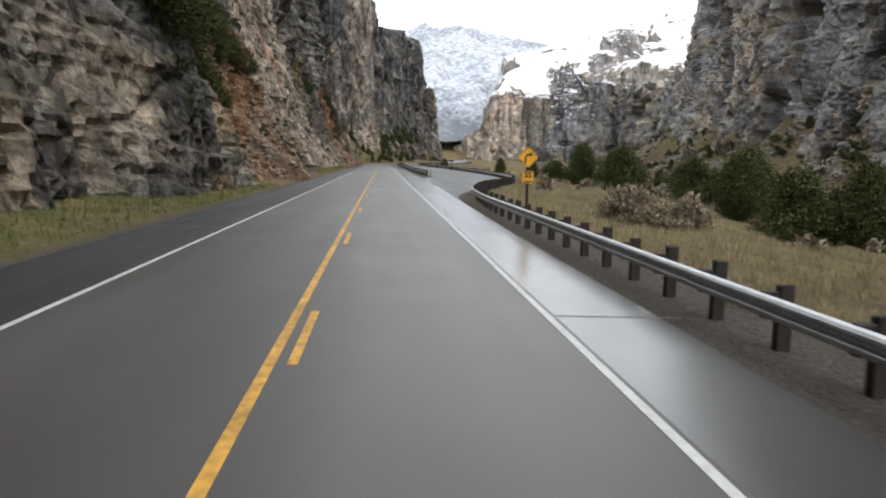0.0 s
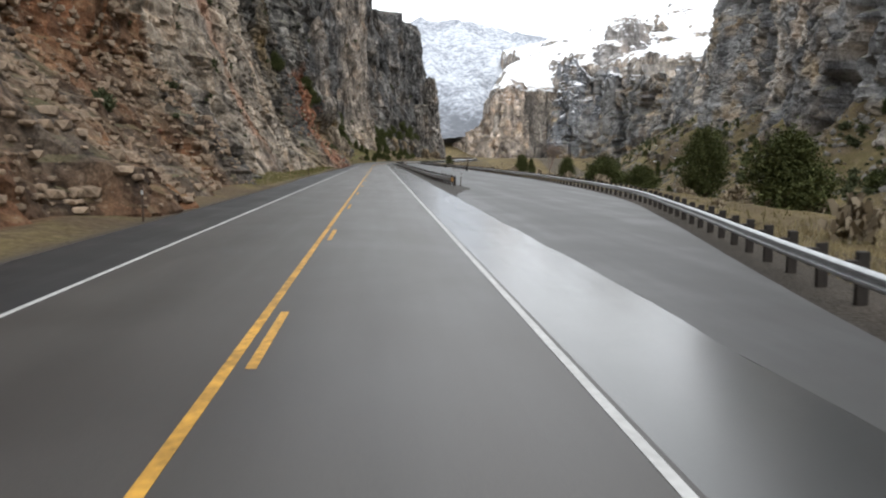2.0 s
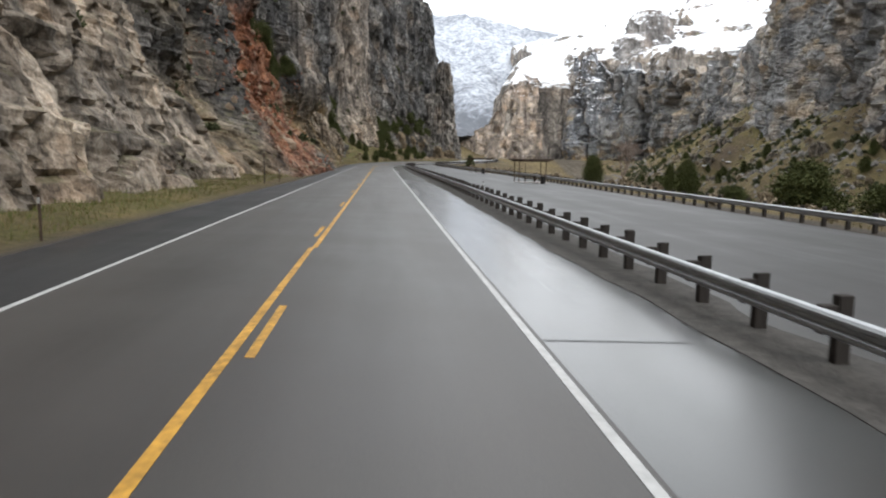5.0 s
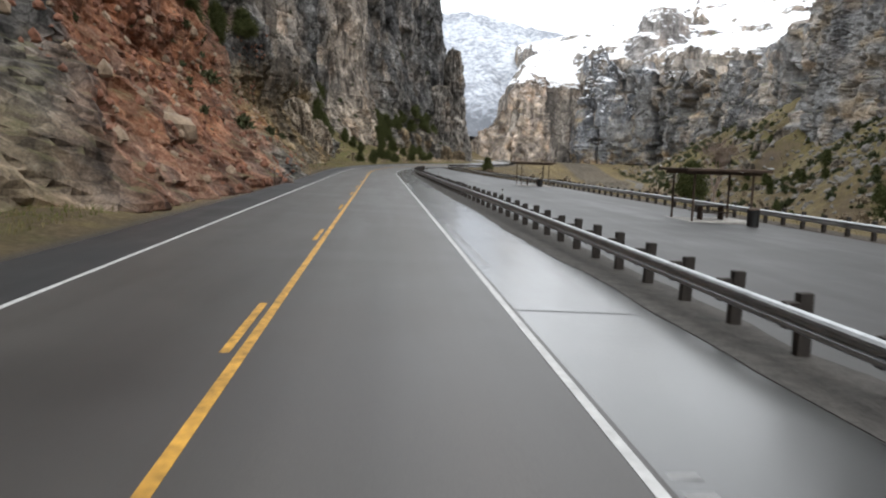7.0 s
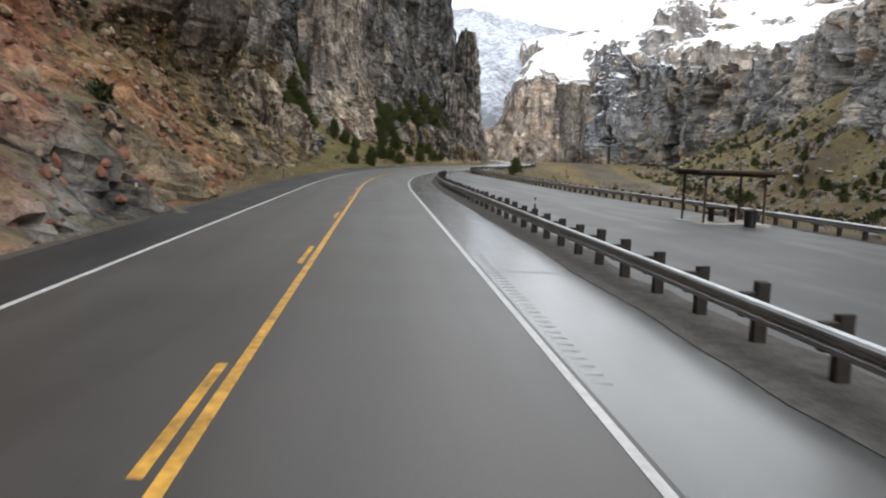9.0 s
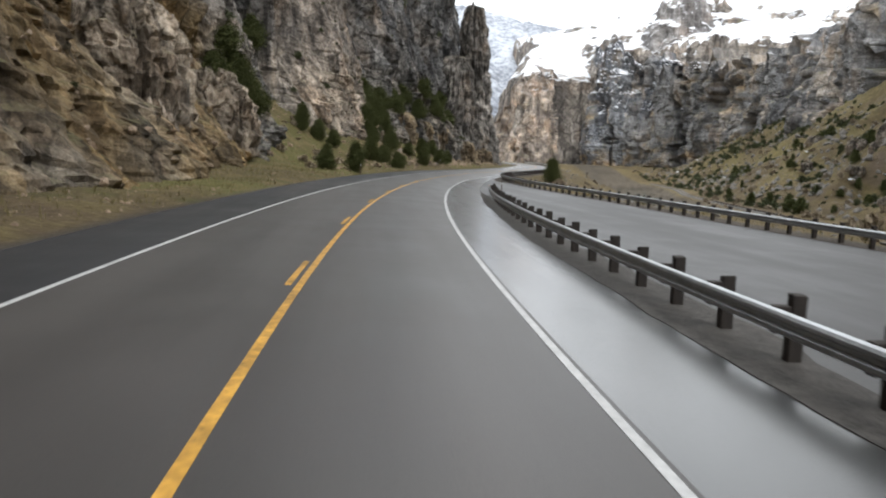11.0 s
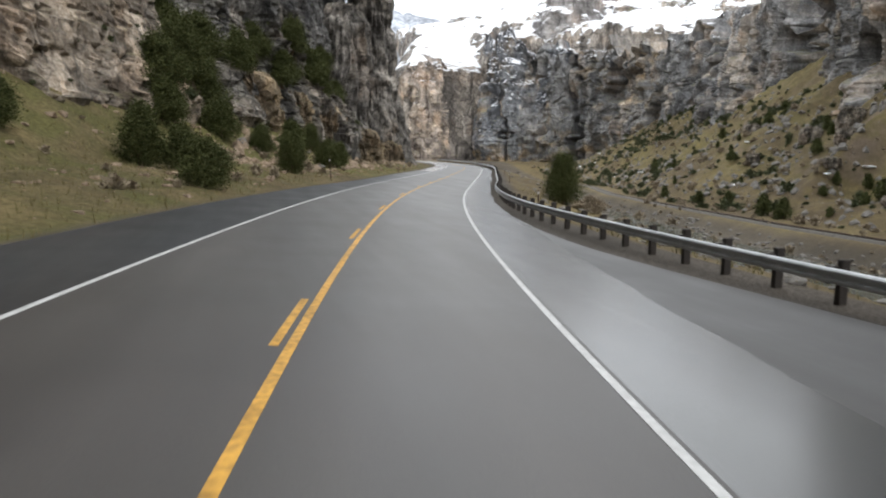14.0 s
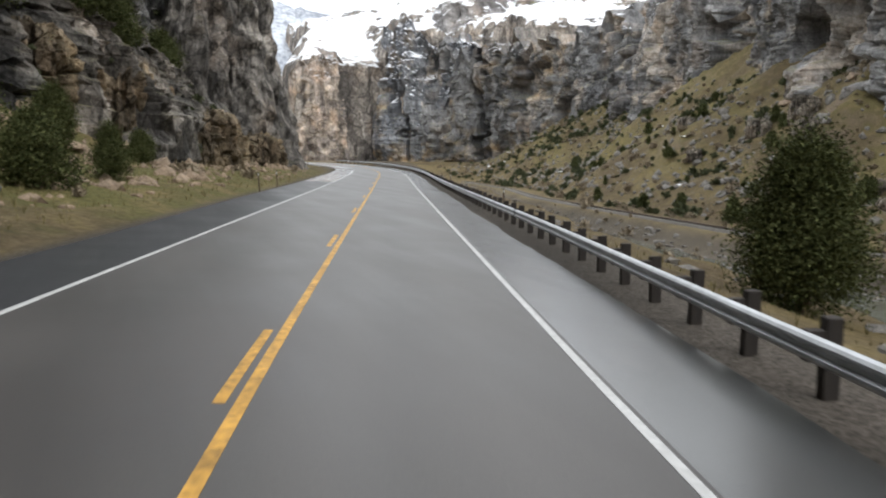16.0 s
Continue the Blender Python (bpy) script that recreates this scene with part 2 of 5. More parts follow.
def asphalt_material(name, base, wet=0.0, rough=(0.6, 0.8), tracks_and_sheen=False, film=0.32):
    m, nt, bs = shader(name)
    grit = spots(nt, 60, 3)
    stain = spots(nt, 0.5, 4, (1, 0.08, 1), 0.6)
    blot = spots(nt, 0.35, 5)
    tone = calc(nt, "ADD", calc(nt, "MULTIPLY", stain, 0.6), calc(nt, "MULTIPLY", blot, 0.4))
    lo, hi = tuple(c * 0.72 for c in base), tuple(c * 1.28 for c in base)
    col = mixed(nt, 0.35, ramp(nt, tone, [(0.35, lo), (0.65, hi)]), ramp(nt, grit, [(0.3, 0.4), (0.7, 1.5)]), "MULTIPLY")
    if tracks_and_sheen:
        # wheel paths, plus the sheen on the right lane painted as a pale band
        at = node(nt, "ShaderNodeAttribute")
        at.attribute_name = "across"
        wave = ramp(nt, node(nt, "ShaderNodeSeparateColor", {"Color": at.outputs["Color"]}).outputs[0], [(0.0, 0.9), (0.12, 1.0), (0.22, 0.86), (0.34, 0.97), (0.47, 0.88), (0.52, 0.8), (0.62, 1.02), (0.7, 0.9), (0.82, 1.16), (0.93, 1.0), (1.0, 0.85)])
        col = mixed(nt, 1.0, col, wave, "MULTIPLY")
    nt.links.new(col, bs.inputs["Base Color"])
    nt.links.new(ramp(nt, tone, [(0.4, rough[0]), (0.6, rough[1])]), bs.inputs["Roughness"])
    bs.inputs["Specular IOR Level"].default_value = 0.3 if wet < 1 else 0.12
    damp = spots(nt, 1.1, 4, (1, 0.05, 1), 0.6)
    nt.links.new(ramp(nt, damp, [(0.36, wet * 0.9), (0.62, wet)]), bs.inputs["Coat Weight"])
    bs.inputs["Coat Roughness"].default_value = film
    bs.inputs["Coat IOR"].default_value = 1.5 if wet < 1 else 1.48
    bumped(nt, bs, grit, 0.25, 0.008)
    return m


def plain_material(name, base, rough=0.6, metal=0.0, vary=0.25, scale=6.0, stretch=(1, 1, 1), bump=0.2):
    m, nt, bs = shader(name)
    n = spots(nt, scale, 5, stretch)
    big = spots(nt, scale * 0.15, 3)
    tone = calc(nt, "ADD", calc(nt, "MULTIPLY", n, 0.6), calc(nt, "MULTIPLY", big, 0.4))
    lo, hi = tuple(max(0, c * (1 - vary)) for c in base), tuple(min(1, c * (1 + vary)) for c in base)
    nt.links.new(ramp(nt, tone, [(0.35, lo), (0.65, hi)]), bs.inputs["Base Color"])
    bs.inputs["Roughness"].default_value, bs.inputs["Metallic"].default_value = rough, metal
    if bump:
        bumped(nt, bs, n, bump, 0.02)
    return m


def leaf_material(name, dark, light):
    m, nt, bs = shader(name)
    g = nt.nodes.new("ShaderNodeNewGeometry")
    nt.links.new(ramp(nt, g.outputs["Random Per Island"], [(0.0, dark), (1.0, light)]), bs.inputs["Base Color"])
    bs.inputs["Roughness"].default_value = 0.85
    bs.inputs["Specular IOR Level"].default_value = 0.06
    return m


def ground_material():
    m, nt, bs = shader("dry_grass_and_soil")
    fine, mid, big = spots(nt, 3.5, 7, (1, 1, 1), 0.7), spots(nt, 0.35, 6), spots(nt, 0.03, 5)
    soil = ramp(nt, fine, [(0.3, (0.052, 0.0376, 0.0231)), (0.55, (0.122, 0.0926, 0.0607)), (0.75, (0.19, 0.156, 0.11))])
    straw = ramp(nt, fine, [(0.3, (0.0694, 0.0549, 0.026)), (0.6, (0.173, 0.142, 0.0723)), (0.8, (0.231, 0.196, 0.116))])
    green = ramp(nt, fine, [(0.3, (0.036, 0.043, 0.012)), (0.65, (0.105, 0.112, 0.033))])
    geo = node(nt, "ShaderNodeAttribute")
    geo.attribute_name = "geology"
    rgb = node(nt, "ShaderNodeSeparateColor", {"Color": geo.outputs["Color"]})
    col = mixed(nt, ramp(nt, mid, [(0.36, 0.0), (0.54, 1.0)]), straw, soil)
    col = mixed(nt, calc(nt, "MULTIPLY", rgb.outputs[1], ramp(nt, calc(nt, "ADD", calc(nt, "MULTIPLY", mid, 0.5), calc(nt, "MULTIPLY", big, 0.5)), [(0.42, 0.0), (0.55, 1.0)])), col, green)
    col = mixed(nt, rgb.outputs[0], col, ramp(nt, fine, [(0.35, (0.0809, 0.0376, 0.0231)), (0.6, (0.173, 0.0867, 0.052)), (0.75, (0.231, 0.156, 0.104))]))
    gravel = ramp(nt, spots(nt, 14, 4, (1, 1, 1), 0.7), [(0.35, (0.0289, 0.026, 0.0231)), (0.65, (0.116, 0.107, 0.0952))])
    col = mixed(nt, rgb.outputs[2], col, gravel)
    g = nt.nodes.new("ShaderNodeNewGeometry")
    nz = node(nt, "ShaderNodeSeparateXYZ", {"Vector": g.outputs["Normal"]}).outputs[2]
    bare = ramp(nt, calc(nt, "ADD", nz, calc(nt, "MULTIPLY", calc(nt, "SUBTRACT", mid, 0.5), 0.25)), [(0.6, 1.0), (0.76, 0.0)])
    col = mixed(nt, bare, col, ramp(nt, fine, [(0.35, (0.055, 0.042, 0.03)), (0.6, (0.17, 0.14, 0.108))]))
    col = mixed(nt, 0.8, col, ramp(nt, big, [(0.38, (0.8, 0.76, 0.71)), (0.62, (1.42, 1.32, 1.24))]), "MULTIPLY")
    nt.links.new(col, bs.inputs["Base Color"])
    bs.inputs["Roughness"].default_value = 0.95
    bs.inputs["Specular IOR Level"].default_value = 0.15
    bumped(nt, bs, fine, 0.8, 0.12)
    return m


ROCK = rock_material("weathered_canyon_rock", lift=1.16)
# distance haze is put into the far rock's colour: more lift, less bite
FAR_ROCK = rock_material("distant_canyon_rock", 0.3, 0.3, 110.0, (0.18, 0.178, 0.178), 0.4, 1.6, -0.22, 0.5)
SNOW_ROCK = rock_material("snow_dusted_rock", 0.22, 0.9, 95.0, (0.19, 0.175, 0.16), 0.2, 1.6, 0.04)
GROUND = ground_material()
LANE = asphalt_material("worn_grey_asphalt", (0.058, 0.053, 0.049), 0.45, (0.48, 0.62), True, 0.42)
OLD = asphalt_material("dark_damp_asphalt", (0.02, 0.021, 0.023), 0.4, (0.5, 0.75))
WET = asphalt_material("wet_shoulder_asphalt", (0.036, 0.037, 0.037), 1.0, (0.3, 0.4), False, 0.21)
LOT = asphalt_material("pullout_asphalt", (0.046, 0.045, 0.044), 0.4, (0.55, 0.8), False, 0.45)
YELLOW = plain_material("yellow_road_paint", (0.47, 0.25, 0.035), 0.6, 0, 0.5, 9)
WHITE = plain_material("white_road_paint", (0.48, 0.48, 0.475), 0.55, 0, 0.2, 9)
STEEL = plain_material("galvanised_steel", (0.42, 0.43, 0.44), 0.38, 0.85, 0.2, 3)
TIMBER = plain_material("dark_treated_timber", (0.03, 0.024, 0.02), 0.85, 0, 0.4, 8, (1, 1, 0.15), 0.5)
# rumble ridges: the wet glint is put into a pale base colour
RIDGE = plain_material("pale_ridges", (0.2, 0.2, 0.2), 0.35, 0, 0.25, 5)
RUST = plain_material("rusty_brown_steel", (0.07, 0.045, 0.032), 0.75, 0.2, 0.4, 7)
SIGN_YELLOW = plain_material("yellow_sign_sheeting", (0.85, 0.42, 0.02), 0.45, 0, 0.08, 3, (1, 1, 1), 0)
BLACK = plain_material("black_sign_film", (0.012, 0.012, 0.012), 0.5, 0, 0.2, 5, (1, 1, 1), 0)
GREY_METAL = plain_material("dull_grey_metal", (0.3, 0.3, 0.3), 0.5, 0.6, 0.2, 5)
CONCRETE = plain_material("pale_concrete", (0.45, 0.43, 0.4), 0.8, 0, 0.2, 4)
WATER = plain_material("river_water", (0.09, 0.1, 0.09), 0.12, 0, 0.5, 0.8, (1, 0.4, 1), 0.6)
BALLAST = plain_material("grey_track_ballast", (0.105, 0.095, 0.083), 0.9, 0, 0.45, 5)
BARK = plain_material("juniper_bark", (0.11, 0.075, 0.05), 0.9, 0, 0.4, 9, (1, 1, 0.2), 0.6)
TWIG = plain_material("bare_grey_twigs", (0.2, 0.15, 0.125), 0.9, 0, 0.3, 9)
JUNIPER = leaf_material("juniper_foliage", (0.026, 0.034, 0.012), (0.115, 0.125, 0.05))
BRUSH = leaf_material("dry_brush", (0.15, 0.12, 0.085), (0.38, 0.32, 0.235))
STRAW = leaf_material("grass_blades", (0.09, 0.08, 0.03), (0.26, 0.22, 0.115))
PALE = leaf_material("pale_dead_grass", (0.2, 0.165, 0.09), (0.46, 0.39, 0.24))
GREEN = leaf_material("green_grass_blades", (0.06, 0.08, 0.02), (0.17, 0.19, 0.06))
WOOD_GREEN = leaf_material("far_wood_foliage", (0.045, 0.053, 0.03), (0.105, 0.115, 0.06))

# ---- the plan: road, rails, river ----
STEP = 2.0
CURVE_FROM, CURVE_TO, TURN = 270.0, 402.0, radians(18.7)
run = np.arange(-140, 700, STEP)
heading = TURN * np.clip((run - CURVE_FROM) / (CURVE_TO - CURVE_FROM), 0, 1) - radians(75) * ease(480, 655, run)
road_x = -1.8 + np.concatenate([[0], np.cumsum(np.sin((heading[1:] + heading[:-1]) / 2) * STEP)])
road_y = run[0] + np.concatenate([[0], np.cumsum(np.cos((heading[1:] + heading[:-1]) / 2) * STEP)])


def road_z(s):
    d = np.maximum(np.asarray(s, float) - 440, 0)
    return 0.00012 * np.minimum(d, 120) ** 2 + 0.012 * np.maximum(d - 120, 0)


TILT = [(-140, 0.02), (60, 0.022), (270, 0.028), (320, 0.045), (385, 0.062), (500, 0.062), (540, 0.02), (700, 0.0)]


def tilt(s, v):
    """The road's fall towards its right side, eased on the left of the yellow line."""
    crown = 0.0161 - 0.0093 * np.clip((np.asarray(s, float) - 150) / 150, 0, 1)
    return -curve_of(TILT, s) * (np.clip(v, -6.6, 6.8) - 1.8) - crown * np.clip(-np.asarray(v, float), 0, 6.6)


def on_road(s, v, dz=0.0):
    """World places from the run along the yellow line and the offset to its right."""
    s, v = np.broadcast_arrays(np.asarray(s, float), np.asarray(v, float))
    h = np.interp(s, run, heading)
    return np.stack([np.interp(s, run, road_x) + v * np.cos(h), np.interp(s, run, road_y) - v * np.sin(h), road_z(s) + tilt(s, v) + dz], -1)


def road_coords(x, y):
    """The run and the offset of places."""
    x, y = np.asarray(x, float), np.asarray(y, float)
    shape, x, y = x.shape, x.ravel(), y.ravel()
    s, v = np.empty(len(x)), np.empty(len(x))
    for a in range(0, len(x), 20000):
        d = (x[a:a + 20000, None] - road_x) ** 2 + (y[a:a + 20000, None] - road_y) ** 2
        k = d.argmin(1)
        dx, dy = x[a:a + 20000] - road_x[k], y[a:a + 20000] - road_y[k]
        s[a:a + 20000] = run[k] + dx * np.sin(heading[k]) + dy * np.cos(heading[k])
        v[a:a + 20000] = dx * np.cos(heading[k]) - dy * np.sin(heading[k])
    return s.reshape(shape), v.reshape(shape)


OUTER = [(-140, 6.2), (40, 6.2), (50, 7.3), (60, 9.3), (70, 12.2), (95, 18.5), (115, 21.0), (145, 22.8), (220, 23.6), (265, 23.4), (300, 20), (324, 17.0), (340, 13.3), (349, 11.2), (356, 9.4), (365, 8.3), (372, 6.9), (379, 6.15), (390, 5.95), (400, 5.95), (410, 6.3), (700, 6.45)]
INNER = [(108, 8.0), (118, 7.3), (132, 7.0), (200, 7.0), (235, 6.68), (300, 6.4), (316, 6.55), (324, 7.0)]
SHOULDER = [(-140, 5.4), (25, 5.5), (38, 5.75), (60, 6.0), (84, 6.2), (170, 6.3), (193, 6.15), (235, 5.9), (303, 5.93), (328, 6.18), (374, 6.0), (382, 5.65), (700, 5.6)]
LEFT = [(-140, -6.25), (60, -6.25), (112, -6.0), (122, -6.4), (160, -6.2), (190, -5.55), (215, -5.55), (260, -6.0), (307, -6.55), (330, -6.9), (365, -7.1), (390, -6.3), (405, -5.7), (430, -6.2), (700, -6.4)]


def outer(s):
    return curve_of(OUTER, s)


def left_edge(s):
    return curve_of(LEFT, s)


def fall(s, v):
    """The drop of the paved lot away from the road."""
    return -0.035 * np.maximum(v - 6.8, 0)


TRACK_LINE = [(-300, 112), (200, 108), (310, 105), (350, 110), (400, 118), (447, 133), (500, 140), (583, 158), (670, 180), (760, 214), (900, 250), (1100, 262)]
BANK = [(-9, 0), (0, 0), (10, -1.2), (20, -2.8), (40, -6.5), (58, -14), (68, -18)]
STEEP_BANK = [(-9, 0), (0, 0), (3, -0.7), (8, -2.2), (14, -6), (24, -12.5), (32, -18)]


def track_x(y):
    """The railway runs along the foot of the far slope."""
    return curve_of(TRACK_LINE, y)


def talus(s):
    """How far the grassy talus reaches on the cliff side: 0 none, 1 wide."""
    return ease(300, 365, s) * (1 - ease(470, 500, s))


def terraced(z):
    q = z / 3.2
    return 3.2 * (np.floor(q) + (q - np.floor(q)) ** 5 - q)


def ground_z(x, y):
    s, v = road_coords(x, y)
    far = ease(900, 1040, y)
    rough = 0.25 * fbm(x / 3.1, y / 3.1, 0, 5, 3)
    brink = left_edge(s)
    left = -v + brink
    verge = -0.15 * ease(0, 0.7, left) + 0.22 * ease(1.0, 2.6, left) + 0.06 * np.maximum(left - 2, 0) * (1 - talus(s))
    verge = verge + talus(s) * (0.15 * np.maximum(left - 1.5, 0) + 0.6 * np.maximum(left - 10, 0)) + rough * ease(0.8, 4, left) * 0.7
    back = np.maximum(left - 24, 0) * 1.3
    zl = np.minimum(verge + back, 160)
    vo = outer(s)
    steep = ease(310, 365, s)
    w = np.maximum(v - vo - 0.9, 0)
    bank = fall(s, vo) + curve_of(BANK, w) * (1 - steep) + np.interp(w, *np.array(STEEP_BANK, float).T) * steep - curve_of(BANK, 0 * w) * (1 - steep) + rough * ease(0.5, 8, w) * (1 + 0.04 * w)
    u = x - track_x(y)
    spur = np.abs(fbm(y / 62 + 0.3 * fbm(x / 40, y / 40, 2, 10, 2) - u / 260, u / 190, 0, 9, 2))
    foot = u - 18 - 22 * spur * ease(20, 50, u)
    hill = np.maximum(foot, 0)
    crags = terraced(0.8 * hill + 0.05 * y + 4 * fbm(x / 30, y / 30, 0, 14, 4)) * 0.9 * ease(-0.1, 0.35, fbm(x / 34, y / 34, 0, 12, 3)) * ease(12, 26, hill)
    slope = 0.69 * hill + crags + 1.5 * fbm(x / 15, y / 15, 0, 13, 4) * ease(0, 14, hill) + rough * ease(0, 8, hill) * 2.2
    across = -18 + 4 * ease(-13, -5, u) + 0.4 * ease(6, 20, u) + slope
    zr = np.minimum(np.maximum(bank, across), 120)
    flat = np.where(v < vo + 0.9, fall(s, v), zr)
    z = np.where(v < brink, zl, flat) + road_z(s) * (1 - ease(6, 40, v - vo)) + tilt(s, v) * (1 - ease(2, 14, v - vo)) - 0.06 * (v > brink) * (v < vo + 0.5)
    floor = 0.01 * (y - 1000) + 45 * ease(1150, 1450, y) + np.clip(np.abs(x - 200) - 160, 0, 900) * 0.12
    return z * (1 - far) + np.minimum(floor, 150) * far


# ---- ground: one sheet to the horizon ----
def steps(*pieces):
    return np.unique(np.concatenate([np.arange(a, b, d) for a, b, d in pieces]).round(3))


gx = steps((-4000, -400, 300), (-400, -60, 20), (-60, -24, 3), (-24, 45, 0.6), (45, 130, 1.6), (130, 270, 1.8), (270, 330, 4), (330, 700, 20), (700, 4600, 300))
gy = steps((-3000, -200, 280), (-200, -20, 8), (-20, 480, 1.1), (480, 700, 1.6), (700, 900, 4), (900, 1300, 20), (1300, 4900, 300))
X, Y = np.meshgrid(gx, gy)
Z = ground_z(X, Y)
ground_mesh = mesh_from("ground", np.stack([X, Y, Z], -1).reshape(-1, 3), grid_faces(*X.shape), GROUND, True)
S, V = road_coords(X, Y)
stone = ease(3.4, 3.6, V) * (1 - ease(0.9, 2.2, V - outer(S))) + (1 - ease(0.3, 1.4, -V + left_edge(S))) * (V < 0)
U = X - track_x(Y)
stone = np.clip(stone + ease(-46, -42, U) * (1 - ease(-9, -4, U)) * (V > outer(S) + 40) * 0.8, 0, 1)
reddish = ease(200, 212, S) * (1 - ease(245, 262, S)) * (V < -7) * 0.9 + ease(60, 80, S) * (1 - ease(100, 112, S)) * (V < -9) * 0.7
greenish = np.where(V < 0, 0.9 * (1 - ease(50, 75, S)) + 0.6 * ease(108, 130, S) * (1 - ease(190, 205, S)) + 0.75 * ease(260, 300, S), 0.25 + 0.2 * ease(20, 60, U))
colour_layer(ground_mesh, "geology", np.stack([reddish, greenish, stone], -1).reshape(-1, 3))
tagged(new("ground", ground_mesh), "dry grass, bare soil and gravel of the canyon floor and slopes", "ground", kind="structure")


# ---- road surfaces ----
def ribbon(name, s0, s1, left, right, material, label, dz=0.0, step=2.0, across=2, drop=True):
    s = np.arange(s0, s1 + 0.01, step)
    rows = []
    for k in range(across):
        f = k / (across - 1)
        v = left(s) * (1 - f) + right(s) * f
        rows.append(on_road(s, v, dz + (fall(s, v) if drop else 0)))
    top = np.stack(rows, 1)
    n, m = top.shape[:2]
    verts = np.concatenate([top.reshape(-1, 3), (top - (0, 0, 0.12)).reshape(-1, 3)])
    f = grid_faces(n, m)[:, ::-1]
    i = np.arange(n * m).reshape(n, m)
    under = i + n * m
    sides = [np.stack([a[:-1], a[1:], b[1:], b[:-1]], -1) for a, b in ((i[:, 0], under[:, 0]), (under[:, -1], i[:, -1]))]
    me = mesh_from(name, verts, np.concatenate([f] + sides), material)
    share = np.tile(np.linspace(0, 1, m), 2 * n)
    colour_layer(me, "across", np.stack([share] * 3, -1))
    return tagged(new(name, me), label, name.split("_")[0], kind="structure")


def fixed(v):
    return lambda s: np.full(np.shape(s), float(v))


def wet_edge(s):
    """The ragged border of the wet strip."""
    return curve_of(SHOULDER, s) + (0.06 * fbm(s / 2.2, 0, 0, 61, 4) + 0.09 * fbm(s / 13, 0, 0, 63, 2)) * ease(30, 60, s)


ribbon("road", -140, 690, fixed(-3.75), fixed(3.84), LANE, "worn grey asphalt road with two lanes, slightly damp", across=5)
ribbon("shoulder_1", -140, 458, left_edge, fixed(-3.75), OLD, "dark damp asphalt shoulder below the cliff", across=3)
ribbon("shoulder_3", 458, 690, left_edge, fixed(-3.75), WET, "wet shoulder round the far bend that mirrors the sky", across=3)
ribbon("shoulder_2", -140, 690, fixed(3.84), wet_edge, WET, "wet pale shoulder that mirrors the sky", across=3, step=0.7)
ribbon("pavement_1", 38, 376, wet_edge, lambda s: wet_edge(s) + 0.03 + np.maximum(outer(s) - 0.63 - wet_edge(s), 0) * ease(38, 58, s) * (1 - ease(352, 376, s)), LOT, "grey asphalt pullout beside the road", across=6, step=0.7)


GRAVEL = plain_material("dark_roadside_gravel", (0.06, 0.055, 0.05), 0.95, 0, 0.6, 22, (1, 1, 1), 0.9)
ribbon("gravel_strip", 92, 330, lambda s: wet_edge(s) + 0.02, lambda s: wet_edge(s) + 0.05 + np.maximum(curve_of(INNER, s) + 0.75 + 0.25 * fbm(s / 3, 1, 0, 62, 3) - wet_edge(s), 0.1) * ease(92, 108, s) * (1 - ease(306, 330, s)), GRAVEL, "dark gravel strip under the guard rail", dz=0.012, across=7, step=0.7)


def stripe(parent, name, s0, s1, v, width, material, step=2.0):
    s = np.linspace(s0, s1, max(2, int((s1 - s0) / step) + 1))
    a, b = on_road(s, v - width / 2, 0.006), on_road(s, v + width / 2, 0.006)
    top = np.stack([a, b], 1)
    verts = np.concatenate([top.reshape(-1, 3), (top - (0, 0, 0.005)).reshape(-1, 3)])
    n = len(s)
    i = np.arange(2 * n).reshape(n, 2)
    u = i + 2 * n
    faces = np.concatenate([np.stack([x[:-1], x[1:], y[1:], y[:-1]], -1) for x, y in ((i[:, 1], i[:, 0]), (i[:, 0], u[:, 0]), (u[:, 1], i[:, 1]))])
    return part(name, mesh_from(name, verts, faces, material), material, parent)


markings = tagged(new("road_marking"), "painted yellow centre lines and white edge lines on asphalt", "road marking", kind="structure")
stripe(markings, "yellow_line", -140, 140, -0.03, 0.13, YELLOW)
stripe(markings, "yellow_line", 140, 690, 0.05, 0.13, YELLOW)
stripe(markings, "white_line", -140, 690, 3.72, 0.115, WHITE)
stripe(markings, "white_line", -140, 690, -3.7, 0.11, WHITE)
DASHES = [(-12, -138), (0, 7.7), (2, 30.9), (4, 56.3), (6, 80.7), (8, 105), (13, 167.5), (15, 190.4), (17, 213.9), (19, 234.8), (23, 280.7), (25, 304.2), (27, 325.9), (29, 350.3), (31, 373.6), (33, 398.4), (45, 545)]
for k in range(-12, 46):
    s = float(np.interp(k, *np.array(DASHES, float).T))
    stripe(markings, "yellow_dash", s, s + 2.9, 0.22 if s < 140 else -0.16, 0.12, YELLOW, 1.0)


# ---- cliffs ----
# how far the near wall leans back for each metre of its lowest nine
SETBACK = [(-150, 0.3), (50, 0.32), (66, 0.85), (108, 0.95), (122, 0.6), (188, 0.55), (202, 1.05), (250, 1.1), (265, 0.9), (340, 0.85), (360, 0.45), (600, 0.4)]


